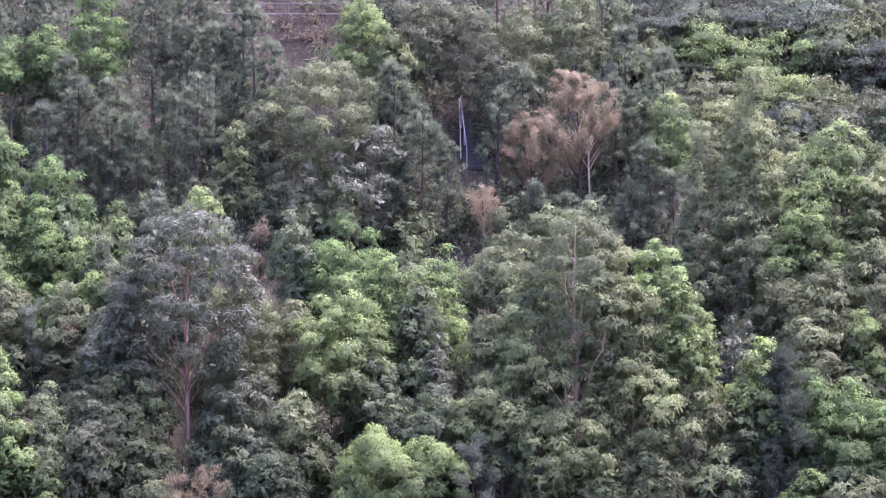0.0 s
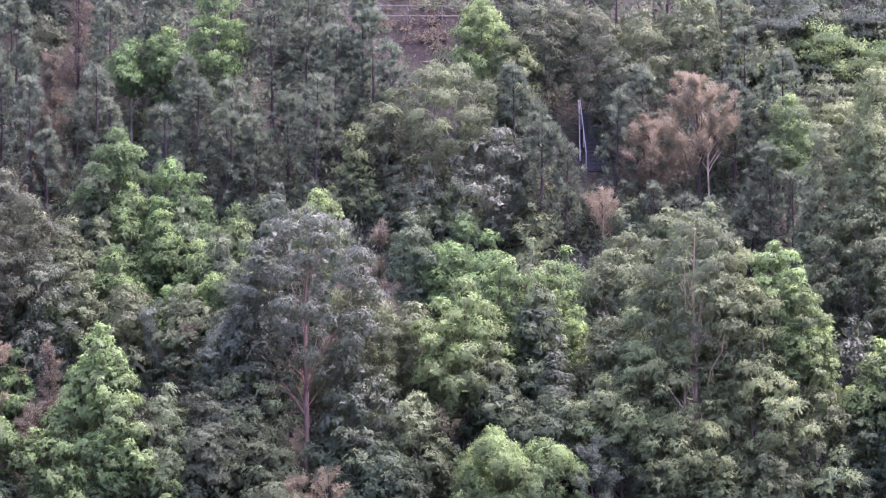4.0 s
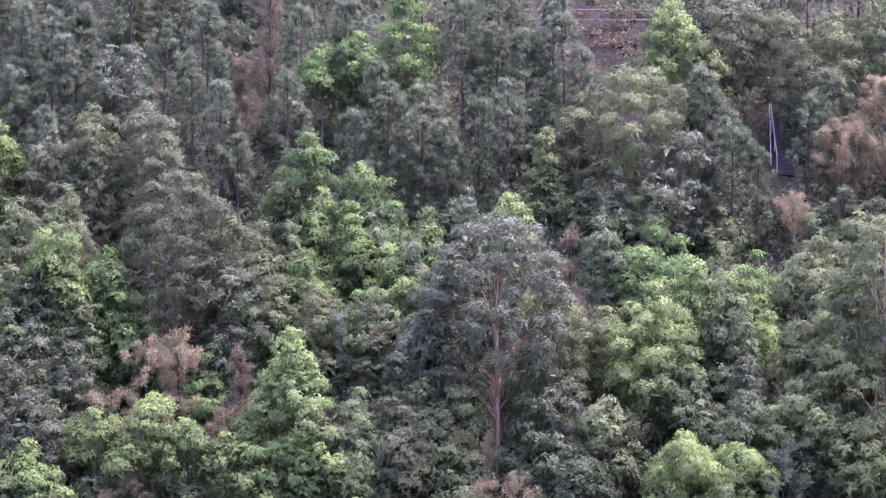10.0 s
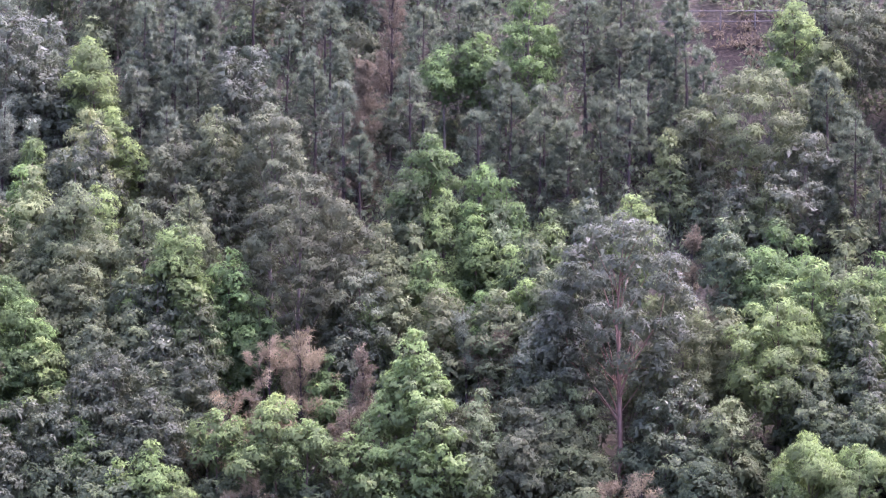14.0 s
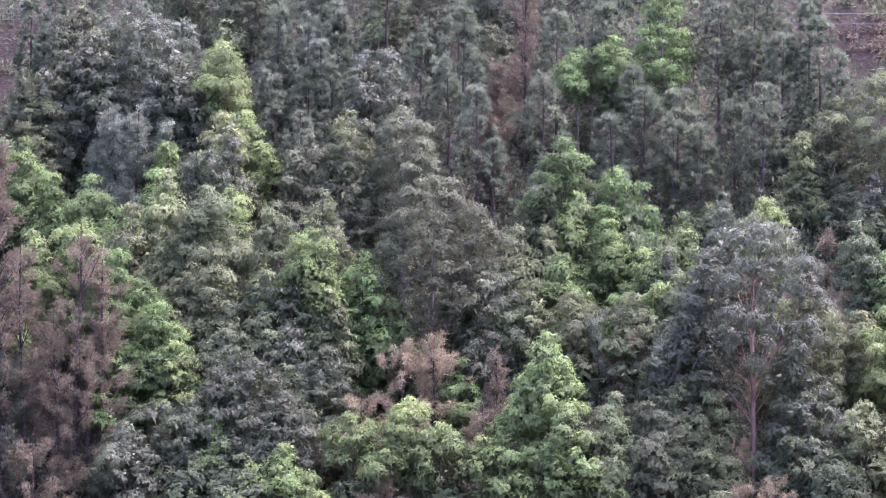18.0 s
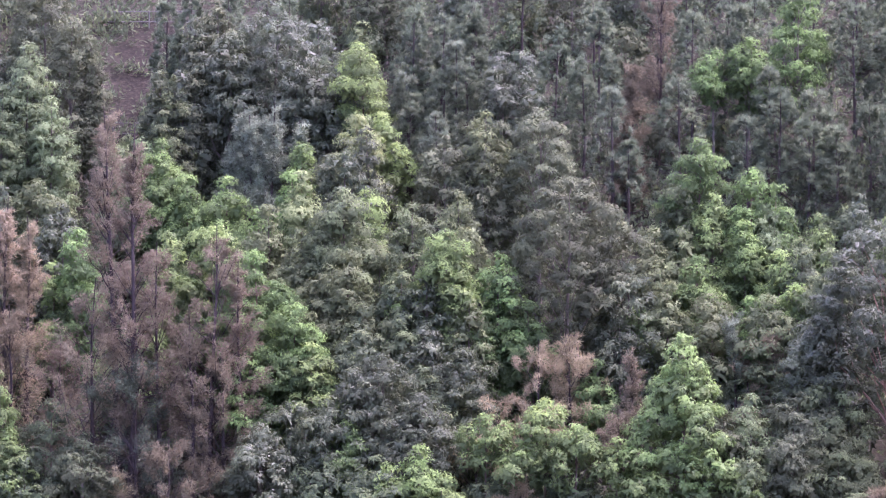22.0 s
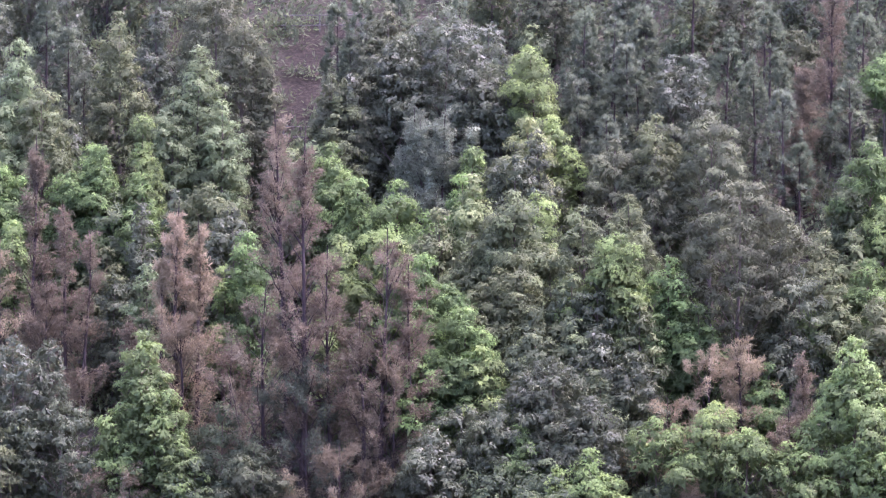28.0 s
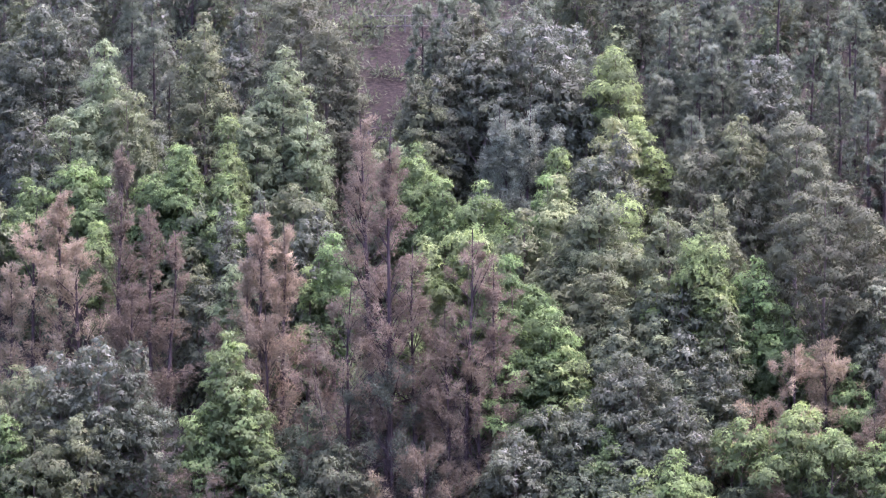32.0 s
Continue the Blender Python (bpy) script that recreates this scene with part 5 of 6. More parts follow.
casuarina(-64.1, 315.7, 7.8, 4.0, 0.10, "dead", "dome", label="mid-sized withered dull brown ragged feathery casuarina among green trees")
casuarina(-70.4, 316.5, 8.7, 2.6, 0.15, "rust", "plume", label="mid-sized withered rusty brown slender feathery casuarina among green trees")
casuarina(-59.5, 314.6, 6.9, 2.3, 0.15, "dead", "plume", label="mid-sized withered dull brown slender feathery casuarina among green trees")
casuarina(-72.2, 316.4, 10.7, 3.5, 0.15, "dead", "plume", label="tall withered dull brown slender feathery casuarina among green trees")
broadleaf("acacia_tree", -66.7, 320.9, 7.2, 2.0, 0.16, "yellow", "dome", "brown", "cloud", label="mid-sized yellow-green wide acacia with billowing clumps of leaves")
broadleaf("broadleaf_tree", -61.9, 320.9, 6.4, 2.9, 0.16, "green", "dome", "brown", "cloud", label="small dull green wide broadleaf tree with a rounded crown")
broadleaf("eucalyptus_tree", -59.8, 319.3, 10.1, 2.0, 0.16, "slate", "dome", "grey", "airy", label="mid-sized slate grey wide eucalyptus with hanging leaves")
broadleaf("eucalyptus_tree", -59.1, 316.9, 8.3, 2.3, 0.16, "white", "dome", "grey", "airy", label="mid-sized whitish green wide eucalyptus with hanging leaves")
broadleaf("eucalyptus_tree", -61.0, 317.7, 7.2, 2.3, 0.16, "slate", "dome", "grey", "airy", label="mid-sized slate grey wide eucalyptus with hanging leaves")
broadleaf("eucalyptus_tree", -58.5, 321.8, 9.0, 2.3, 0.16, "slate", "dome", "grey", "airy", label="mid-sized slate grey wide eucalyptus with hanging leaves")
broadleaf("vine_covered_tree", -57.9, 308.8, 9.9, 3.1, 0.10, "vine", "dome", "brown", "vine", dense=1.2, label="mid-sized bright green wide tree overgrown with leafy vines")
broadleaf("vine_covered_tree", -56.9, 308.2, 7.7, 3.4, 0.10, "vine", "dome", "brown", "vine", label="mid-sized bright green wide tree overgrown with leafy vines")
broadleaf("vine_covered_tree", -58.9, 307.7, 6.7, 2.5, 0.16, "vine", "dome", "brown", "vine", label="mid-sized bright green wide tree overgrown with leafy vines")
broadleaf("vine_covered_tree", -55.6, 307.5, 5.7, 2.5, 0.16, "vine", "dome", "brown", "vine", label="small bright green wide tree overgrown with leafy vines")
broadleaf("eucalyptus_tree", -64.2, 309.1, 9.8, 3.9, 0.16, "grey", "dome", "grey", "airy", dense=1.2, label="mid-sized grey-green wide eucalyptus with hanging leaves")
broadleaf("eucalyptus_tree", -66.3, 309.5, 9.0, 4.2, 0.16, "grey", "dome", "grey", "airy", dense=1.2, label="mid-sized grey-green wide eucalyptus with hanging leaves")
broadleaf("eucalyptus_tree", -68.6, 309.4, 8.2, 4.0, 0.16, "green", "dome", "grey", "airy", label="mid-sized dull green wide eucalyptus with hanging leaves")
broadleaf("eucalyptus_tree", -62.7, 309.9, 9.0, 2.8, 0.16, "slate", "dome", "grey", "airy", label="mid-sized slate grey wide eucalyptus with hanging leaves")
broadleaf("eucalyptus_tree", -64.8, 308.0, 7.0, 5.3, 0.16, "green", "dome", "grey", "airy", label="mid-sized dull green wide eucalyptus with hanging leaves")
broadleaf("eucalyptus_tree", -61.7, 308.0, 7.0, 4.2, 0.16, "slate", "dome", "grey", "airy", label="mid-sized slate grey wide eucalyptus with hanging leaves")
broadleaf("eucalyptus_tree", -67.3, 307.6, 6.2, 4.2, 0.16, "green", "dome", "grey", "airy", label="small dull green wide eucalyptus with hanging leaves")
broadleaf("acacia_tree", -68.7, 307.5, 7.0, 2.5, 0.16, "bright", "dome", "brown", "cloud", label="mid-sized bright green wide acacia with billowing clumps of leaves")
casuarina(-59.8, 307.3, 4.0, 2.0, 0.10, "rust", "plume", label="small withered rusty brown slender feathery casuarina among green trees")
casuarina(-58.1, 306.9, 4.2, 1.4, 0.10, "rust", "plume", label="small withered rusty brown slender feathery casuarina among green trees")
casuarina(-50.2, 307.0, 4.3, 1.1, 0.10, "rust", "plume", label="small withered rusty brown slender feathery casuarina among green trees")
broadleaf("broadleaf_tree", -53.9, 308.8, 6.6, 4.2, 0.16, "dark", "dome", "brown", "cloud", label="mid-sized dark green wide broadleaf tree with a rounded crown")
broadleaf("eucalyptus_tree", -52.0, 307.7, 5.3, 4.5, 0.16, "olive", "dome", "grey", "airy", label="small olive-brown wide eucalyptus with hanging leaves")
broadleaf("broadleaf_tree", -54.8, 307.3, 4.7, 3.6, 0.16, "dark", "dome", "brown", "cloud", label="small dark green wide broadleaf tree with a rounded crown")
casuarina(-47.7, 307.0, 5.5, 5.3, 0.20, "dead", "dome", label="small withered dull brown ragged feathery casuarina among green trees")
broadleaf("eucalyptus_tree", -43.6, 307.8, 5.3, 3.9, 0.16, "slate", "dome", "grey", "airy", label="small slate grey wide eucalyptus with hanging leaves")
broadleaf("acacia_tree", -61.1, 324.2, 11.3, 2.5, 0.30, "yellow", "cone", "brown", "cloud", dense=1.2, label="tall yellow-green tapering acacia with billowing clumps of leaves")
broadleaf("broadleaf_tree", -62.7, 323.6, 10.1, 3.8, 0.15, "bright", "dome", "brown", "cloud", dense=1.1, label="mid-sized bright green wide broadleaf tree with a rounded crown")
broadleaf("broadleaf_tree", -63.5, 325.1, 8.9, 3.5, 0.16, "bright", "dome", "brown", "cloud", label="mid-sized bright green wide broadleaf tree with a rounded crown")
broadleaf("broadleaf_tree", -61.9, 322.6, 8.3, 3.5, 0.16, "dark", "dome", "brown", "cloud", label="mid-sized dark green wide broadleaf tree with a rounded crown")
broadleaf("broadleaf_tree", -60.5, 322.9, 9.0, 3.2, 0.16, "bright", "dome", "brown", "cloud", label="mid-sized bright green wide broadleaf tree with a rounded crown")
broadleaf("broadleaf_tree", -64.2, 323.4, 8.5, 2.9, 0.16, "bright", "dome", "brown", "cloud", label="mid-sized bright green wide broadleaf tree with a rounded crown")
broadleaf("eucalyptus_tree", -58.4, 328.0, 11.8, 5.2, 0.10, "white", "cone", "grey", "airy", dense=1.2, label="tall whitish green tapering eucalyptus with hanging leaves")
broadleaf("eucalyptus_tree", -59.5, 327.2, 10.4, 3.3, 0.16, "white", "dome", "grey", "airy", label="mid-sized whitish green wide eucalyptus with hanging leaves")
broadleaf("eucalyptus_tree", -56.9, 327.2, 9.5, 3.3, 0.16, "white", "dome", "grey", "airy", label="mid-sized whitish green wide eucalyptus with hanging leaves")
broadleaf("eucalyptus_tree", -68.2, 327.6, 12.3, 4.5, 0.12, "white", "cone", "grey", "airy", dense=1.1, label="tall whitish green tapering eucalyptus with hanging leaves")
broadleaf("eucalyptus_tree", -66.7, 326.7, 10.4, 4.5, 0.16, "green", "dome", "grey", "airy", label="mid-sized dull green wide eucalyptus with hanging leaves")
broadleaf("eucalyptus_tree", -69.7, 326.7, 9.2, 5.1, 0.16, "white", "dome", "grey", "airy", label="mid-sized whitish green wide eucalyptus with hanging leaves")
broadleaf("eucalyptus_tree", -63.1, 331.0, 11.6, 3.9, 0.10, "green", "cone", "grey", "airy", dense=1.1, label="tall dull green tapering eucalyptus with hanging leaves")
broadleaf("eucalyptus_tree", -58.6, 334.1, 11.2, 5.1, 0.20, "olive", "dome", "grey", "airy", label="tall olive-brown wide eucalyptus with hanging leaves")
broadleaf("eucalyptus_tree", -61.2, 333.2, 11.2, 3.3, 0.16, "grey", "cone", "grey", "airy", label="tall grey-green tapering eucalyptus with hanging leaves")
broadleaf("eucalyptus_tree", -72.0, 331.9, 11.2, 5.8, 0.16, "slate", "dome", "grey", "airy", dense=1.1, label="tall slate grey wide eucalyptus with hanging leaves")
broadleaf("eucalyptus_tree", -73.4, 331.0, 9.7, 3.9, 0.16, "slate", "dome", "grey", "airy", label="mid-sized slate grey wide eucalyptus with hanging leaves")
broadleaf("eucalyptus_tree", -71.0, 334.1, 11.3, 4.3, 0.16, "slate", "dome", "grey", "airy", label="tall slate grey wide eucalyptus with hanging leaves")
pine(-66.1, 333.2, 9.4, 3.6, 0.10, "pine", label="mid-sized blue-green pine with brushes of needles on the slope")
pine(-68.1, 335.4, 9.8, 3.4, 0.10, "pine", label="mid-sized blue-green pine with brushes of needles on the slope")
pine(-65.1, 331.0, 8.4, 3.3, 0.10, "sheoak", label="mid-sized dark grey-green pine with brushes of needles on the slope")
broadleaf("eucalyptus_tree", -65.5, 328.4, 7.8, 3.3, 0.16, "grey", "cone", "grey", "airy", label="mid-sized grey-green tapering eucalyptus with hanging leaves")
broadleaf("eucalyptus_tree", -71.8, 326.7, 8.4, 3.3, 0.16, "grey", "dome", "grey", "airy", label="mid-sized grey-green wide eucalyptus with hanging leaves")
broadleaf("broadleaf_tree", -68.6, 324.2, 8.1, 3.8, 0.16, "bright", "dome", "brown", "cloud", label="mid-sized bright green wide broadleaf tree with a rounded crown")
broadleaf("broadleaf_tree", -66.9, 323.4, 8.0, 2.7, 0.16, "bright", "dome", "brown", "cloud", label="mid-sized bright green wide broadleaf tree with a rounded crown")
broadleaf("broadleaf_tree", -71.4, 323.4, 8.0, 3.2, 0.16, "bright", "dome", "brown", "cloud", label="mid-sized bright green wide broadleaf tree with a rounded crown")
broadleaf("broadleaf_tree", -73.3, 322.5, 8.9, 3.5, 0.16, "green", "dome", "brown", "cloud", label="mid-sized dull green wide broadleaf tree with a rounded crown")
broadleaf("broadleaf_tree", -56.7, 321.8, 9.0, 3.5, 0.16, "green", "dome", "brown", "cloud", label="mid-sized dull green wide broadleaf tree with a rounded crown")
broadleaf("eucalyptus_tree", -55.4, 321.0, 8.4, 3.2, 0.16, "grey", "dome", "grey", "airy", label="mid-sized grey-green wide eucalyptus with hanging leaves")
broadleaf("broadleaf_tree", -54.1, 318.5, 8.6, 3.2, 0.15, "bright", "dome", "brown", "cloud", label="mid-sized bright green wide broadleaf tree with a rounded crown")
broadleaf("acacia_tree", -55.3, 317.7, 7.6, 1.9, 0.16, "yellow", "dome", "brown", "cloud", label="mid-sized yellow-green wide acacia with billowing clumps of leaves")
broadleaf("broadleaf_tree", -50.5, 324.3, 9.7, 3.8, 0.16, "bright", "dome", "brown", "cloud", label="mid-sized bright green wide broadleaf tree with a rounded crown")
broadleaf("broadleaf_tree", -48.9, 322.6, 9.2, 3.8, 0.16, "bright", "dome", "brown", "cloud", label="mid-sized bright green wide broadleaf tree with a rounded crown")
broadleaf("broadleaf_tree", -53.1, 325.1, 8.8, 2.6, 0.16, "green", "dome", "brown", "cloud", label="mid-sized dull green wide broadleaf tree with a rounded crown")
broadleaf("eucalyptus_tree", -45.8, 331.0, 11.6, 6.0, 0.20, "grey", "dome", "grey", "airy", dense=1.2, label="tall grey-green wide eucalyptus with hanging leaves")
broadleaf("eucalyptus_tree", -47.9, 330.1, 10.7, 3.9, 0.16, "grey", "dome", "grey", "airy", label="tall grey-green wide eucalyptus with hanging leaves")
broadleaf("eucalyptus_tree", -43.6, 328.9, 10.1, 3.3, 0.16, "grey", "dome", "grey", "airy", label="mid-sized grey-green wide eucalyptus with hanging leaves")
broadleaf("eucalyptus_tree", -49.1, 331.9, 11.1, 3.3, 0.16, "olive", "dome", "grey", "airy", label="tall olive-brown wide eucalyptus with hanging leaves")
pine(-48.9, 333.6, 10.8, 3.0, 0.10, "pine", label="tall blue-green pine with brushes of needles on the slope")
broadleaf("eucalyptus_tree", -49.7, 329.7, 9.2, 2.7, 0.16, "olive", "dome", "grey", "airy", label="mid-sized olive-brown wide eucalyptus with hanging leaves")
broadleaf("eucalyptus_tree", -50.1, 329.3, 9.5, 2.7, 0.16, "grey", "cone", "grey", "airy", label="mid-sized grey-green tapering eucalyptus with hanging leaves")
casuarina(-46.7, 325.9, 10.0, 3.2, 0.10, "sheoak", "plume", dense=1.2, label="mid-sized living dark grey-green slender feathery casuarina among green trees")
casuarina(-45.5, 325.5, 9.4, 3.2, 0.10, "sheoak", "plume", dense=1.2, label="mid-sized living dark grey-green slender feathery casuarina among green trees")
casuarina(-47.6, 325.9, 8.2, 2.4, 0.10, "sheoak", "plume", label="mid-sized living dark grey-green slender feathery casuarina among green trees")
broadleaf("acacia_tree", -43.3, 324.3, 8.8, 1.8, 0.16, "yellow", "dome", "brown", "cloud", label="mid-sized yellow-green wide acacia with billowing clumps of leaves")
broadleaf("broadleaf_tree", -43.8, 322.6, 8.7, 2.9, 0.16, "bright", "dome", "brown", "cloud", label="mid-sized bright green wide broadleaf tree with a rounded crown")
broadleaf("broadleaf_tree", -44.4, 319.4, 9.2, 2.6, 0.16, "green", "dome", "brown", "cloud", label="mid-sized dull green wide broadleaf tree with a rounded crown")
broadleaf("eucalyptus_tree", -41.9, 322.6, 9.3, 2.6, 0.16, "slate", "dome", "grey", "airy", label="mid-sized slate grey wide eucalyptus with hanging leaves")
broadleaf("eucalyptus_tree", -33.6, 330.1, 9.6, 3.3, 0.20, "grey", "dome", "grey", "airy", label="mid-sized grey-green wide eucalyptus with hanging leaves")
pine(-38.8, 333.6, 9.6, 3.3, 0.10, "pine", label="mid-sized blue-green pine with brushes of needles on the slope")
pine(-36.0, 330.1, 9.8, 3.3, 0.10, "sheoak", label="mid-sized dark grey-green pine with brushes of needles on the slope")
pine(-37.2, 333.1, 9.6, 3.0, 0.10, "pine", label="mid-sized blue-green pine with brushes of needles on the slope")
pine(-35.6, 334.4, 9.6, 3.0, 0.10, "pine", label="mid-sized blue-green pine with brushes of needles on the slope")
pine(7.9, 326.4, 4.7, 2.9, 0.10, "pine", label="small blue-green pine with brushes of needles on the slope")
pine(4.7, 326.8, 4.8, 2.6, 0.10, "pine", label="small blue-green pine with brushes of needles on the slope")
broadleaf("broadleaf_tree", 3.5, 326.8, 4.1, 2.3, 0.16, "dark", "dome", "brown", "cloud", label="small dark green wide broadleaf tree with a rounded crown")
broadleaf("broadleaf_tree", 6.6, 326.0, 4.2, 3.8, 0.16, "bright", "dome", "brown", "cloud", label="small bright green wide broadleaf tree with a rounded crown")
pine(-50.2, 333.2, 10.8, 3.3, 0.10, "pine", label="tall blue-green pine with brushes of needles on the slope")
broadleaf("eucalyptus_tree", -49.4, 331.0, 9.9, 2.7, 0.16, "olive", "dome", "grey", "airy", label="mid-sized olive-brown wide eucalyptus with hanging leaves")
broadleaf("eucalyptus_tree", -56.7, 331.4, 11.1, 3.3, 0.16, "olive", "dome", "grey", "airy", label="tall olive-brown wide eucalyptus with hanging leaves")
broadleaf("broadleaf_tree", -32.1, 314.7, 9.9, 2.8, 0.16, "bright", "dome", "brown", "cloud", label="mid-sized bright green wide broadleaf tree with a rounded crown")
broadleaf("broadleaf_tree", -30.6, 314.3, 8.0, 3.1, 0.16, "bright", "dome", "brown", "cloud", label="mid-sized bright green wide broadleaf tree with a rounded crown")
broadleaf("broadleaf_tree", 7.6, 325.6, 5.0, 3.2, 0.16, "dark", "dome", "brown", "cloud", label="small dark green wide broadleaf tree with a rounded crown")
broadleaf("broadleaf_tree", 5.5, 325.6, 4.6, 2.9, 0.16, "green", "dome", "brown", "cloud", label="small dull green wide broadleaf tree with a rounded crown")
casuarina(-50.7, 311.5, 19.1, 3.1, 0.50, "dead", "spire", dense=1.1, label="tall withered dull brown slender feathery casuarina among green trees")
pine(-10.5, 334.9, 9.3, 3.3, 0.10, "pine", label="mid-sized blue-green pine with brushes of needles on the slope")
pine(-9.1, 332.7, 8.0, 2.7, 0.10, "pine", label="mid-sized blue-green pine with brushes of needles on the slope")
casuarina(-32.9, 310.3, 5.0, 3.1, 0.20, "rust", "dome", label="small withered rusty brown ragged feathery casuarina among green trees")
broadleaf("acacia_tree", -21.9, 319.6, 9.3, 2.6, 0.16, "yellow", "dome", "brown", "cloud", label="mid-sized yellow-green wide acacia with billowing clumps of leaves")
broadleaf("broadleaf_tree", -23.1, 318.4, 8.5, 2.8, 0.16, "green", "dome", "brown", "cloud", label="mid-sized dull green wide broadleaf tree with a rounded crown")
broadleaf("broadleaf_tree", -10.3, 308.8, 6.3, 3.9, 0.16, "dark", "dome", "brown", "cloud", label="small dark green wide broadleaf tree with a rounded crown")
broadleaf("broadleaf_tree", -15.1, 308.7, 6.3, 3.6, 0.16, "green", "dome", "brown", "cloud", label="small dull green wide broadleaf tree with a rounded crown")
broadleaf("broadleaf_tree", -29.8, 308.4, 4.3, 4.1, 0.16, "dark", "dome", "brown", "cloud", label="small dark green wide broadleaf tree with a rounded crown")
broadleaf("broadleaf_tree", -32.0, 308.2, 3.9, 3.3, 0.16, "dark", "dome", "brown", "cloud", label="small dark green wide broadleaf tree with a rounded crown")
broadleaf("broadleaf_tree", -27.6, 308.4, 3.9, 3.0, 0.16, "dark", "dome", "brown", "cloud", label="small dark green wide broadleaf tree with a rounded crown")
pine(-51.9, 333.8, 9.9, 2.9, 0.10, "pine", label="mid-sized blue-green pine with brushes of needles on the slope")
broadleaf("eucalyptus_tree", -51.5, 329.9, 9.1, 2.5, 0.16, "olive", "dome", "grey", "airy", label="mid-sized olive-brown wide eucalyptus with hanging leaves")
broadleaf("eucalyptus_tree", -55.4, 331.0, 10.2, 1.8, 0.16, "olive", "dome", "grey", "airy", label="mid-sized olive-brown wide eucalyptus with hanging leaves")
pine(-51.1, 331.9, 9.6, 2.7, 0.10, "pine", label="mid-sized blue-green pine with brushes of needles on the slope")

# ---- denser woods further up the slope, along its foot and past both ends ----
rng0 = np.random.default_rng(7)
for k in range(64):
    px, py = -84 + 118 * (k + rng0.uniform(0, 1)) / 64, rng0.uniform(347, 354)
    if any(abs(px - cx) < rx + 1.2 for cx, cy, rx, ry in BENCHES) and py < 350.5:
        py += 4
    if px > 9:
        # tones darkened to paint the shaded hollows among the upper shrubs
        shrub(px, py - 4, rng0.uniform(2.5, 4), rng0.uniform(4, 6), ("smoke", "dark", "smoke")[k % 3], label="spreading leafy shrub on the open upper slope, darkened to stand for shade")
    elif k % 3:
        pine(px, py, rng0.uniform(7, 10), rng0.uniform(3.2, 4.2), 0.12, dense=0.5, label="blue-green pine in the denser wood up the slope")
    else:
        broadleaf("eucalyptus_tree", px, py, rng0.uniform(7, 11), rng0.uniform(3.5, 5), 0.15, ("green", "grey")[k % 2], "cone", "grey", "droop", 0.4,
                  label="dull green eucalyptus in the denser wood up the slope")
for k in range(26):
    px, py = -78 + 108 * (k + rng0.uniform(0, 1)) / 26, rng0.uniform(296, 302)
    broadleaf("broadleaf_tree", px, py, rng0.uniform(4.6, 6.4), rng0.uniform(3.5, 5), 0.2, ("dark", "dark", "green")[k % 3], "dome", "brown", "cloud", 0.55,
              label="green broadleaf tree at the foot of the wooded slope")


def open_ground(x, y):
    """Whether a place lies on the bare banks or just below them."""
    return any(abs(x - cx) < rx + 1.5 and cy - ry - 4 < y < cy + ry + 1 for cx, cy, rx, ry in BENCHES)


for k in range(56):
    px, py = -84 + 94 * (k + rng0.uniform(0, 1)) / 56, rng0.uniform(338.5, 346)
    if open_ground(px, py) or open_ground(px, py + 5):
        continue
    if px < -26 and k % 2:
        broadleaf("eucalyptus_tree", px, py, rng0.uniform(6, 8), rng0.uniform(2.8, 3.6), 0.1, ("grey", "olive", "green")[k % 3], "cone", "grey", "airy", 0.7,
                  label="grey-green slender eucalyptus among pines in the upper wood")
    else:
        pine(px, py, rng0.uniform(5.5, 7.5), rng0.uniform(3.0, 4.0), 0.1, dense=0.75, label="blue-green pine with brushes of needles in the upper wood")
for k in range(12):
    px, py = 9 + 24 * rng0.uniform(0, 1), rng0.uniform(336, 352)
    shrub(px, py, rng0.uniform(1.4, 2.6), rng0.uniform(3, 5), ("green", "dark", "dark")[k % 3], label="low spreading shrub on the open upper slope")
for row in range(7):
    for k in range(20):
        px, py = -82 + 114 * (k + rng0.uniform(0, 1)) / 20, 304 + row * 6.2 + rng0.uniform(-1.8, 1.8)
        high, tone = rng0.uniform(2.4, 4.2), ("dark", "green", "dark", "green", "olive")[rng0.integers(0, 5)]
        if not open_ground(px, py):
            broadleaf("sapling", px, py, high, high * rng0.uniform(0.75, 1.05), 0.12, tone, "dome", "brown", ("cloud", "droop")[k % 2], 0.35,
                      label="young leafy tree growing in the shade of taller trees")


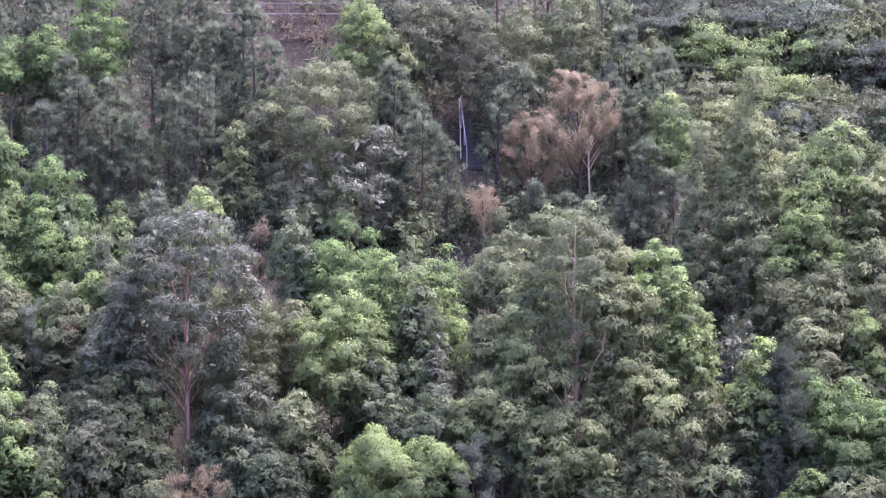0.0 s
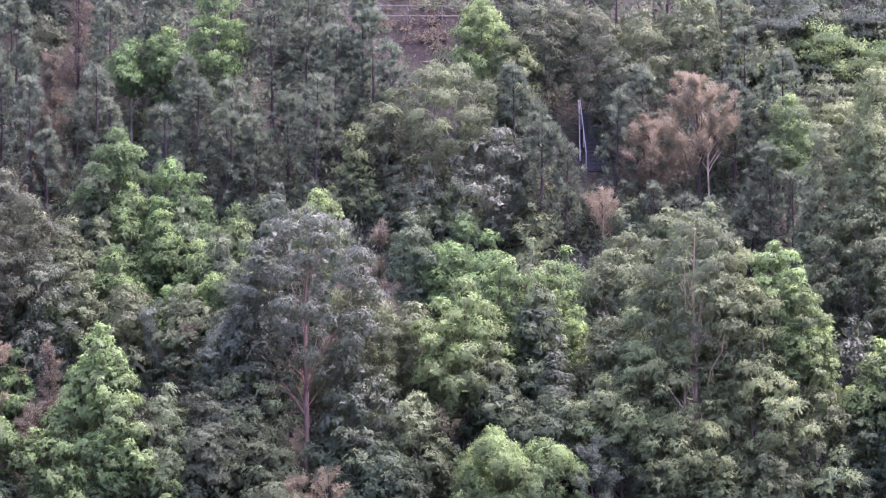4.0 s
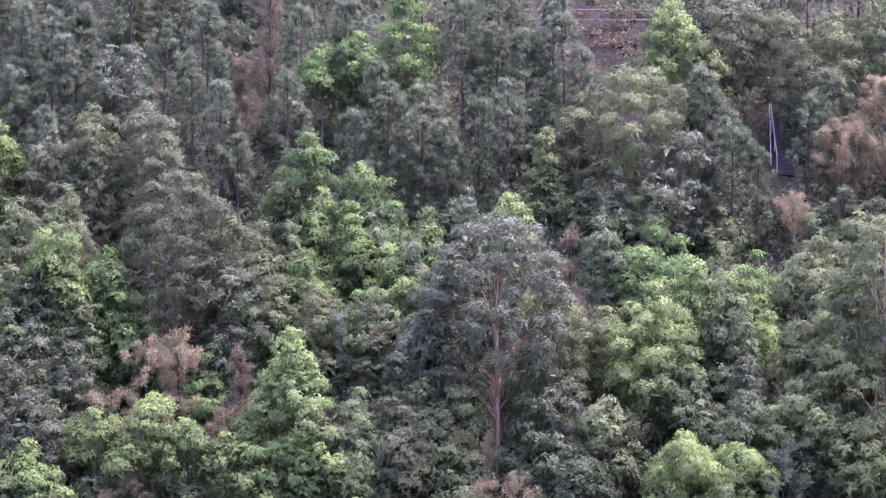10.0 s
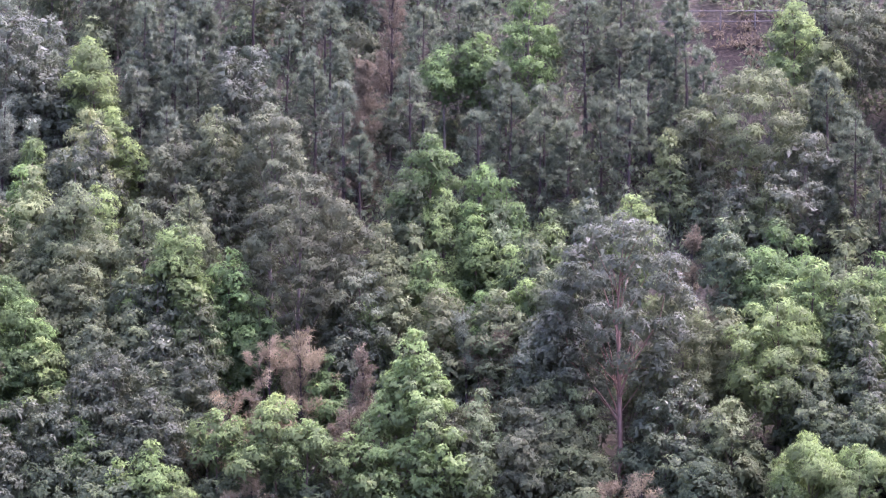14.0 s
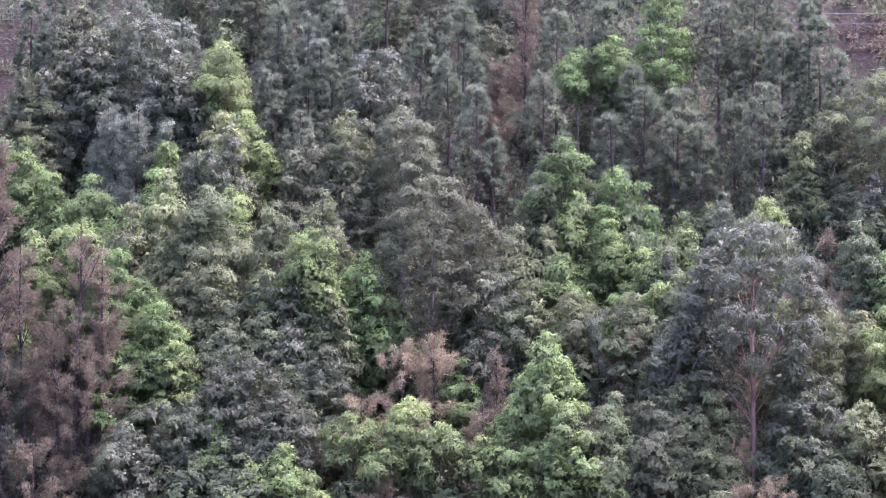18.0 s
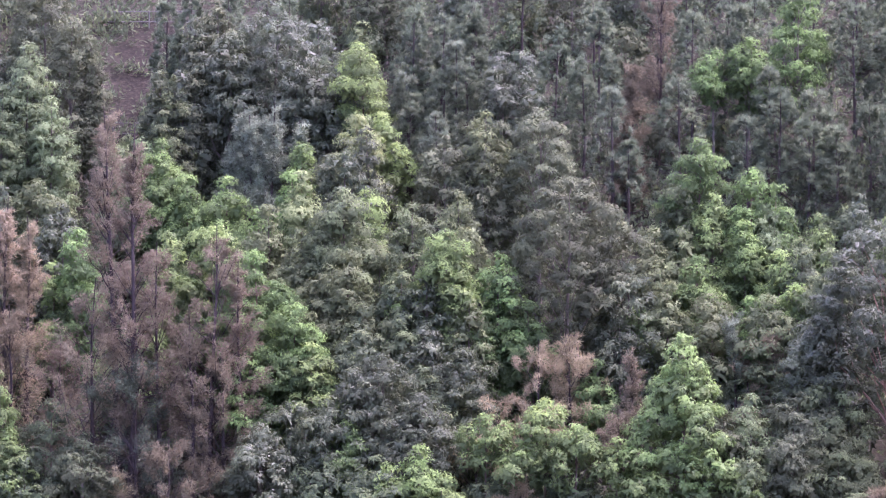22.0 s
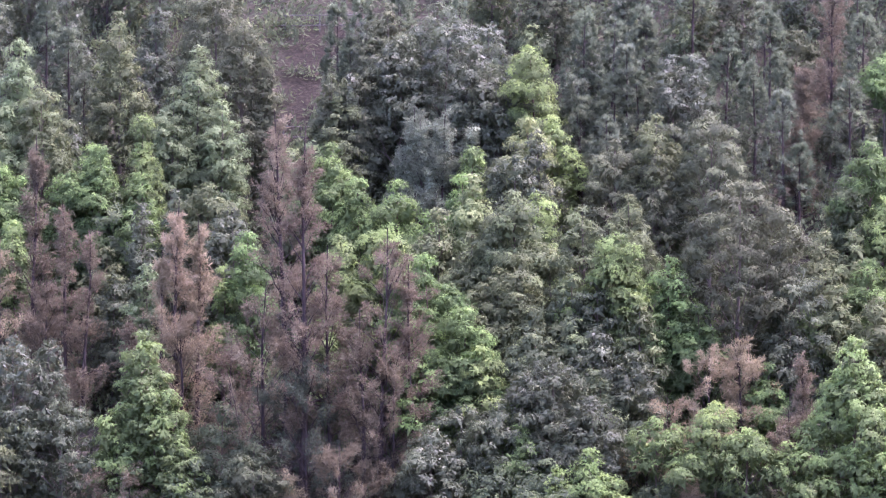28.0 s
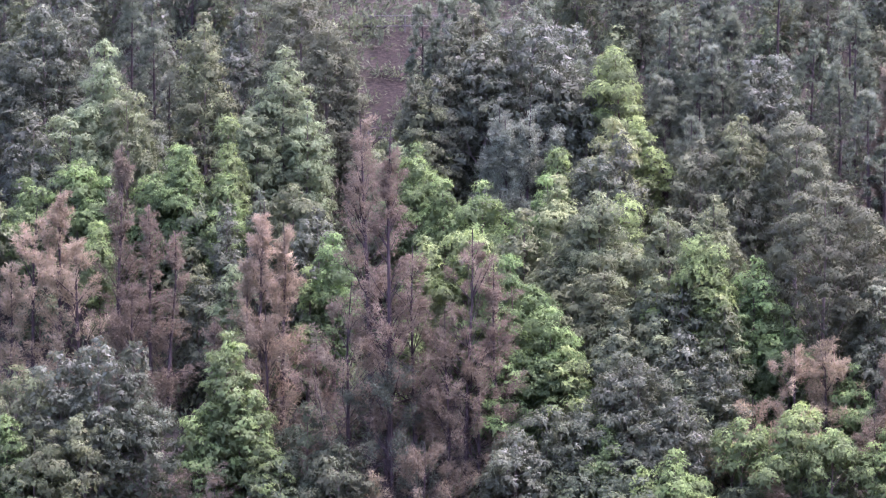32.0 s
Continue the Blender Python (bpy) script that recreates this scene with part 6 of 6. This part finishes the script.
# ---- undergrowth: ferns, saplings and creepers between the trees ----
def undergrowth(count, tone, seed, low, high, area=(-84, 32, 294, 358), label="low leafy undergrowth and saplings on the forest floor", weeds=False):
    rng = np.random.default_rng(seed)
    x, y = rng.uniform(*area[:2], count), rng.uniform(*area[2:], count)
    keep = np.ones(count, dtype=bool)
    if not weeds:
        keep = bare_soil(x, y) < rng.uniform(0.02, 0.9, count)
        sx, sy, rx, ry = BENCHES[-1]
        keep &= (np.abs(x - sx) > rx + 0.4) | (np.abs(y - sy + 0.6) > ry + 0.6)
    x, y = x[keep], y[keep]
    per = 42
    of = np.repeat(np.arange(len(x)), per)
    m = len(of)
    tall = rng.uniform(low, high, len(x))
    g = rng.normal(0, 1, (m, 3))
    up = np.abs(g[:, 2]) * 0.5
    base = np.stack([x[of] + g[:, 0] * 0.3 * tall[of], y[of] + g[:, 1] * 0.3 * tall[of], slope(x, y)[of] + up * tall[of]], -1)
    v, f = blades(base, g * 0.7 + np.array((0, 0, 0.1)), rng.normal(0, 0.5, (m, 3)) + np.array((0, -0.3, 0.8)),
                  rng.uniform(0.22, 0.42, m) * (0.5 + 0.3 * high), rng.uniform(0.10, 0.17, m) * (0.3 + 0.4 * high), 3)
    tint = np.clip(0.36 + rng.normal(0, 0.15, len(x))[of] + rng.normal(0, 0.1, m), 0, 1)
    ob = new("undergrowth", mesh_of("undergrowth", v, f, LEAF[tone], np.repeat(tint, 3)))
    return tagged(ob, label, "undergrowth", kind="stuff")


undergrowth(3000, "dark", 21, 0.7, 1.9)
undergrowth(2000, "green", 22, 0.7, 2.1)
undergrowth(1500, "dark", 23, 0.9, 1.7, (-84, 10, 326, 352))
for cx, cy, rx, ry in BENCHES[1:3]:
    undergrowth(int(1.5 * rx * ry), "dark", 33, 0.4, 1.2, (cx - rx, cx + rx, cy - ry, cy + ry), "sparse dull weeds on the bare gully bank", True)
for cx, cy, rx, ry in BENCHES[:1]:
    undergrowth(int(4 * rx * ry), "dead", 31, 0.3, 0.8, (cx - rx, cx + rx, cy - ry, cy + ry), "dry brown brushwood scattered over the bare bank", True)

# ---- pipe railings along the contour paths ----
def railing(x0, y0, x1, y1, count, label):
    fence = new("railing")
    z0 = float(slope(x0, y0))
    fence.location = (x0, y0, z0)
    tagged(fence, label, "railing", "pipe railings on the slope")
    rng = np.random.default_rng(5)
    ends = []
    for k in range(count):
        s = k / (count - 1)
        px, py = x0 + (x1 - x0) * s, y0 + (y1 - y0) * s
        ends.append(Vector((px - x0, py - y0, float(slope(px, py)) - z0)))
    lift = max(e.z for e in ends) - 0.05
    for e in ends:
        v, f = tubes(np.array([[e.x, e.y, e.z - 0.3]]), np.array([[e.x, e.y, lift + 0.98]]), np.array([0.034]), np.array([0.034]), 0.0, rng, 8, 3, 0.03)
        part("post", mesh_of("post", v, f, PIPE, None, True), fence)
    for z in (0.38, 0.94):
        a, b = ends[0], ends[-1]
        v, f = tubes(np.array([[a.x - 0.4, a.y - 0.06, lift + z]]), np.array([[b.x + 0.4, b.y - 0.06, lift + z]]), np.array([0.026]), np.array([0.026]), 0.0, rng, 8, 3, 0.03)
        part("rail", mesh_of("rail", v, f, PIPE, None, True), fence)


railing(-12.20, 345.40, -4.68, 345.20, 5, "weathered grey pipe railing with two rails above the earth bank")
railing(-56.6, 345.50, -52.8, 345.50, 3, "grey pipe railing half hidden by trees above the dark gully")
railing(-30.30, 336.80, -28.42, 336.70, 3, "grey pipe railing between pines and withered trees")
railing(-55.3, 336.80, -53.4, 336.80, 3, "pale pipe railing across the foot of the dark gully")


# ---- maintenance stairs straight up the slope, with a pale handrail ----
def stairway(x0, y0, x1, y1, count):
    flight = new("stairway")
    z0, z1 = float(slope(x0, y0)), float(slope(x1, y1))
    flight.location = (x0, y0, z0)
    tagged(flight, "dark weathered concrete steps climbing the slope between pines", "stairs")
    dx, dy, dz = (x1 - x0) / count, (y1 - y0) / count, (z1 - z0) / count
    bm = bmesh.new()
    bmesh.ops.create_cube(bm, size=1.0, matrix=Matrix.Diagonal((1.15, dy + 0.06, 0.26, 1)))
    bmesh.ops.bevel(bm, geom=bm.edges[:], offset=0.02, segments=1, affect="EDGES")
    me = bpy.data.meshes.new("step")
    bm.to_mesh(me)
    bm.free()
    me.materials.append(CONCRETE)
    for k in range(count):
        step = part("step", me, flight)
        step.location = (dx * k, dy * k, dz * k + 0.12)
    rail = new("handrail")
    rail.location = (x0 - 0.62, y0, z0)
    tagged(rail, "pale galvanised pipe handrail beside the concrete steps", "handrail")
    rng = np.random.default_rng(9)
    lean = np.array([x1 - x0, y1 - y0, z1 - z0])
    for k in range(4):
        foot = lean * (k / 3)
        v, f = tubes(np.array([foot - np.array((0, 0, 0.35))]), np.array([foot + np.array((0, 0, 1.0))]), np.array([0.03]), np.array([0.03]), 0.0, rng, 8, 3, 0.05)
        part("post", mesh_of("post", v, f, PALE_PIPE, None, True), rail)
    for lift, side in ((1.0, 0.0), (0.55, -0.32)):
        a = np.array((side, 0, lift))
        v, f = tubes(np.array([a]), np.array([np.array((0.02, 0, lift)) + lean]), np.array([0.03]), np.array([0.03]), 0.0, rng, 8, 3, 0.05)
        part("rail", mesh_of("rail", v, f, PALE_PIPE, None, True), rail)


stairway(1.88, 334.10, 1.48, 338.60, 15)
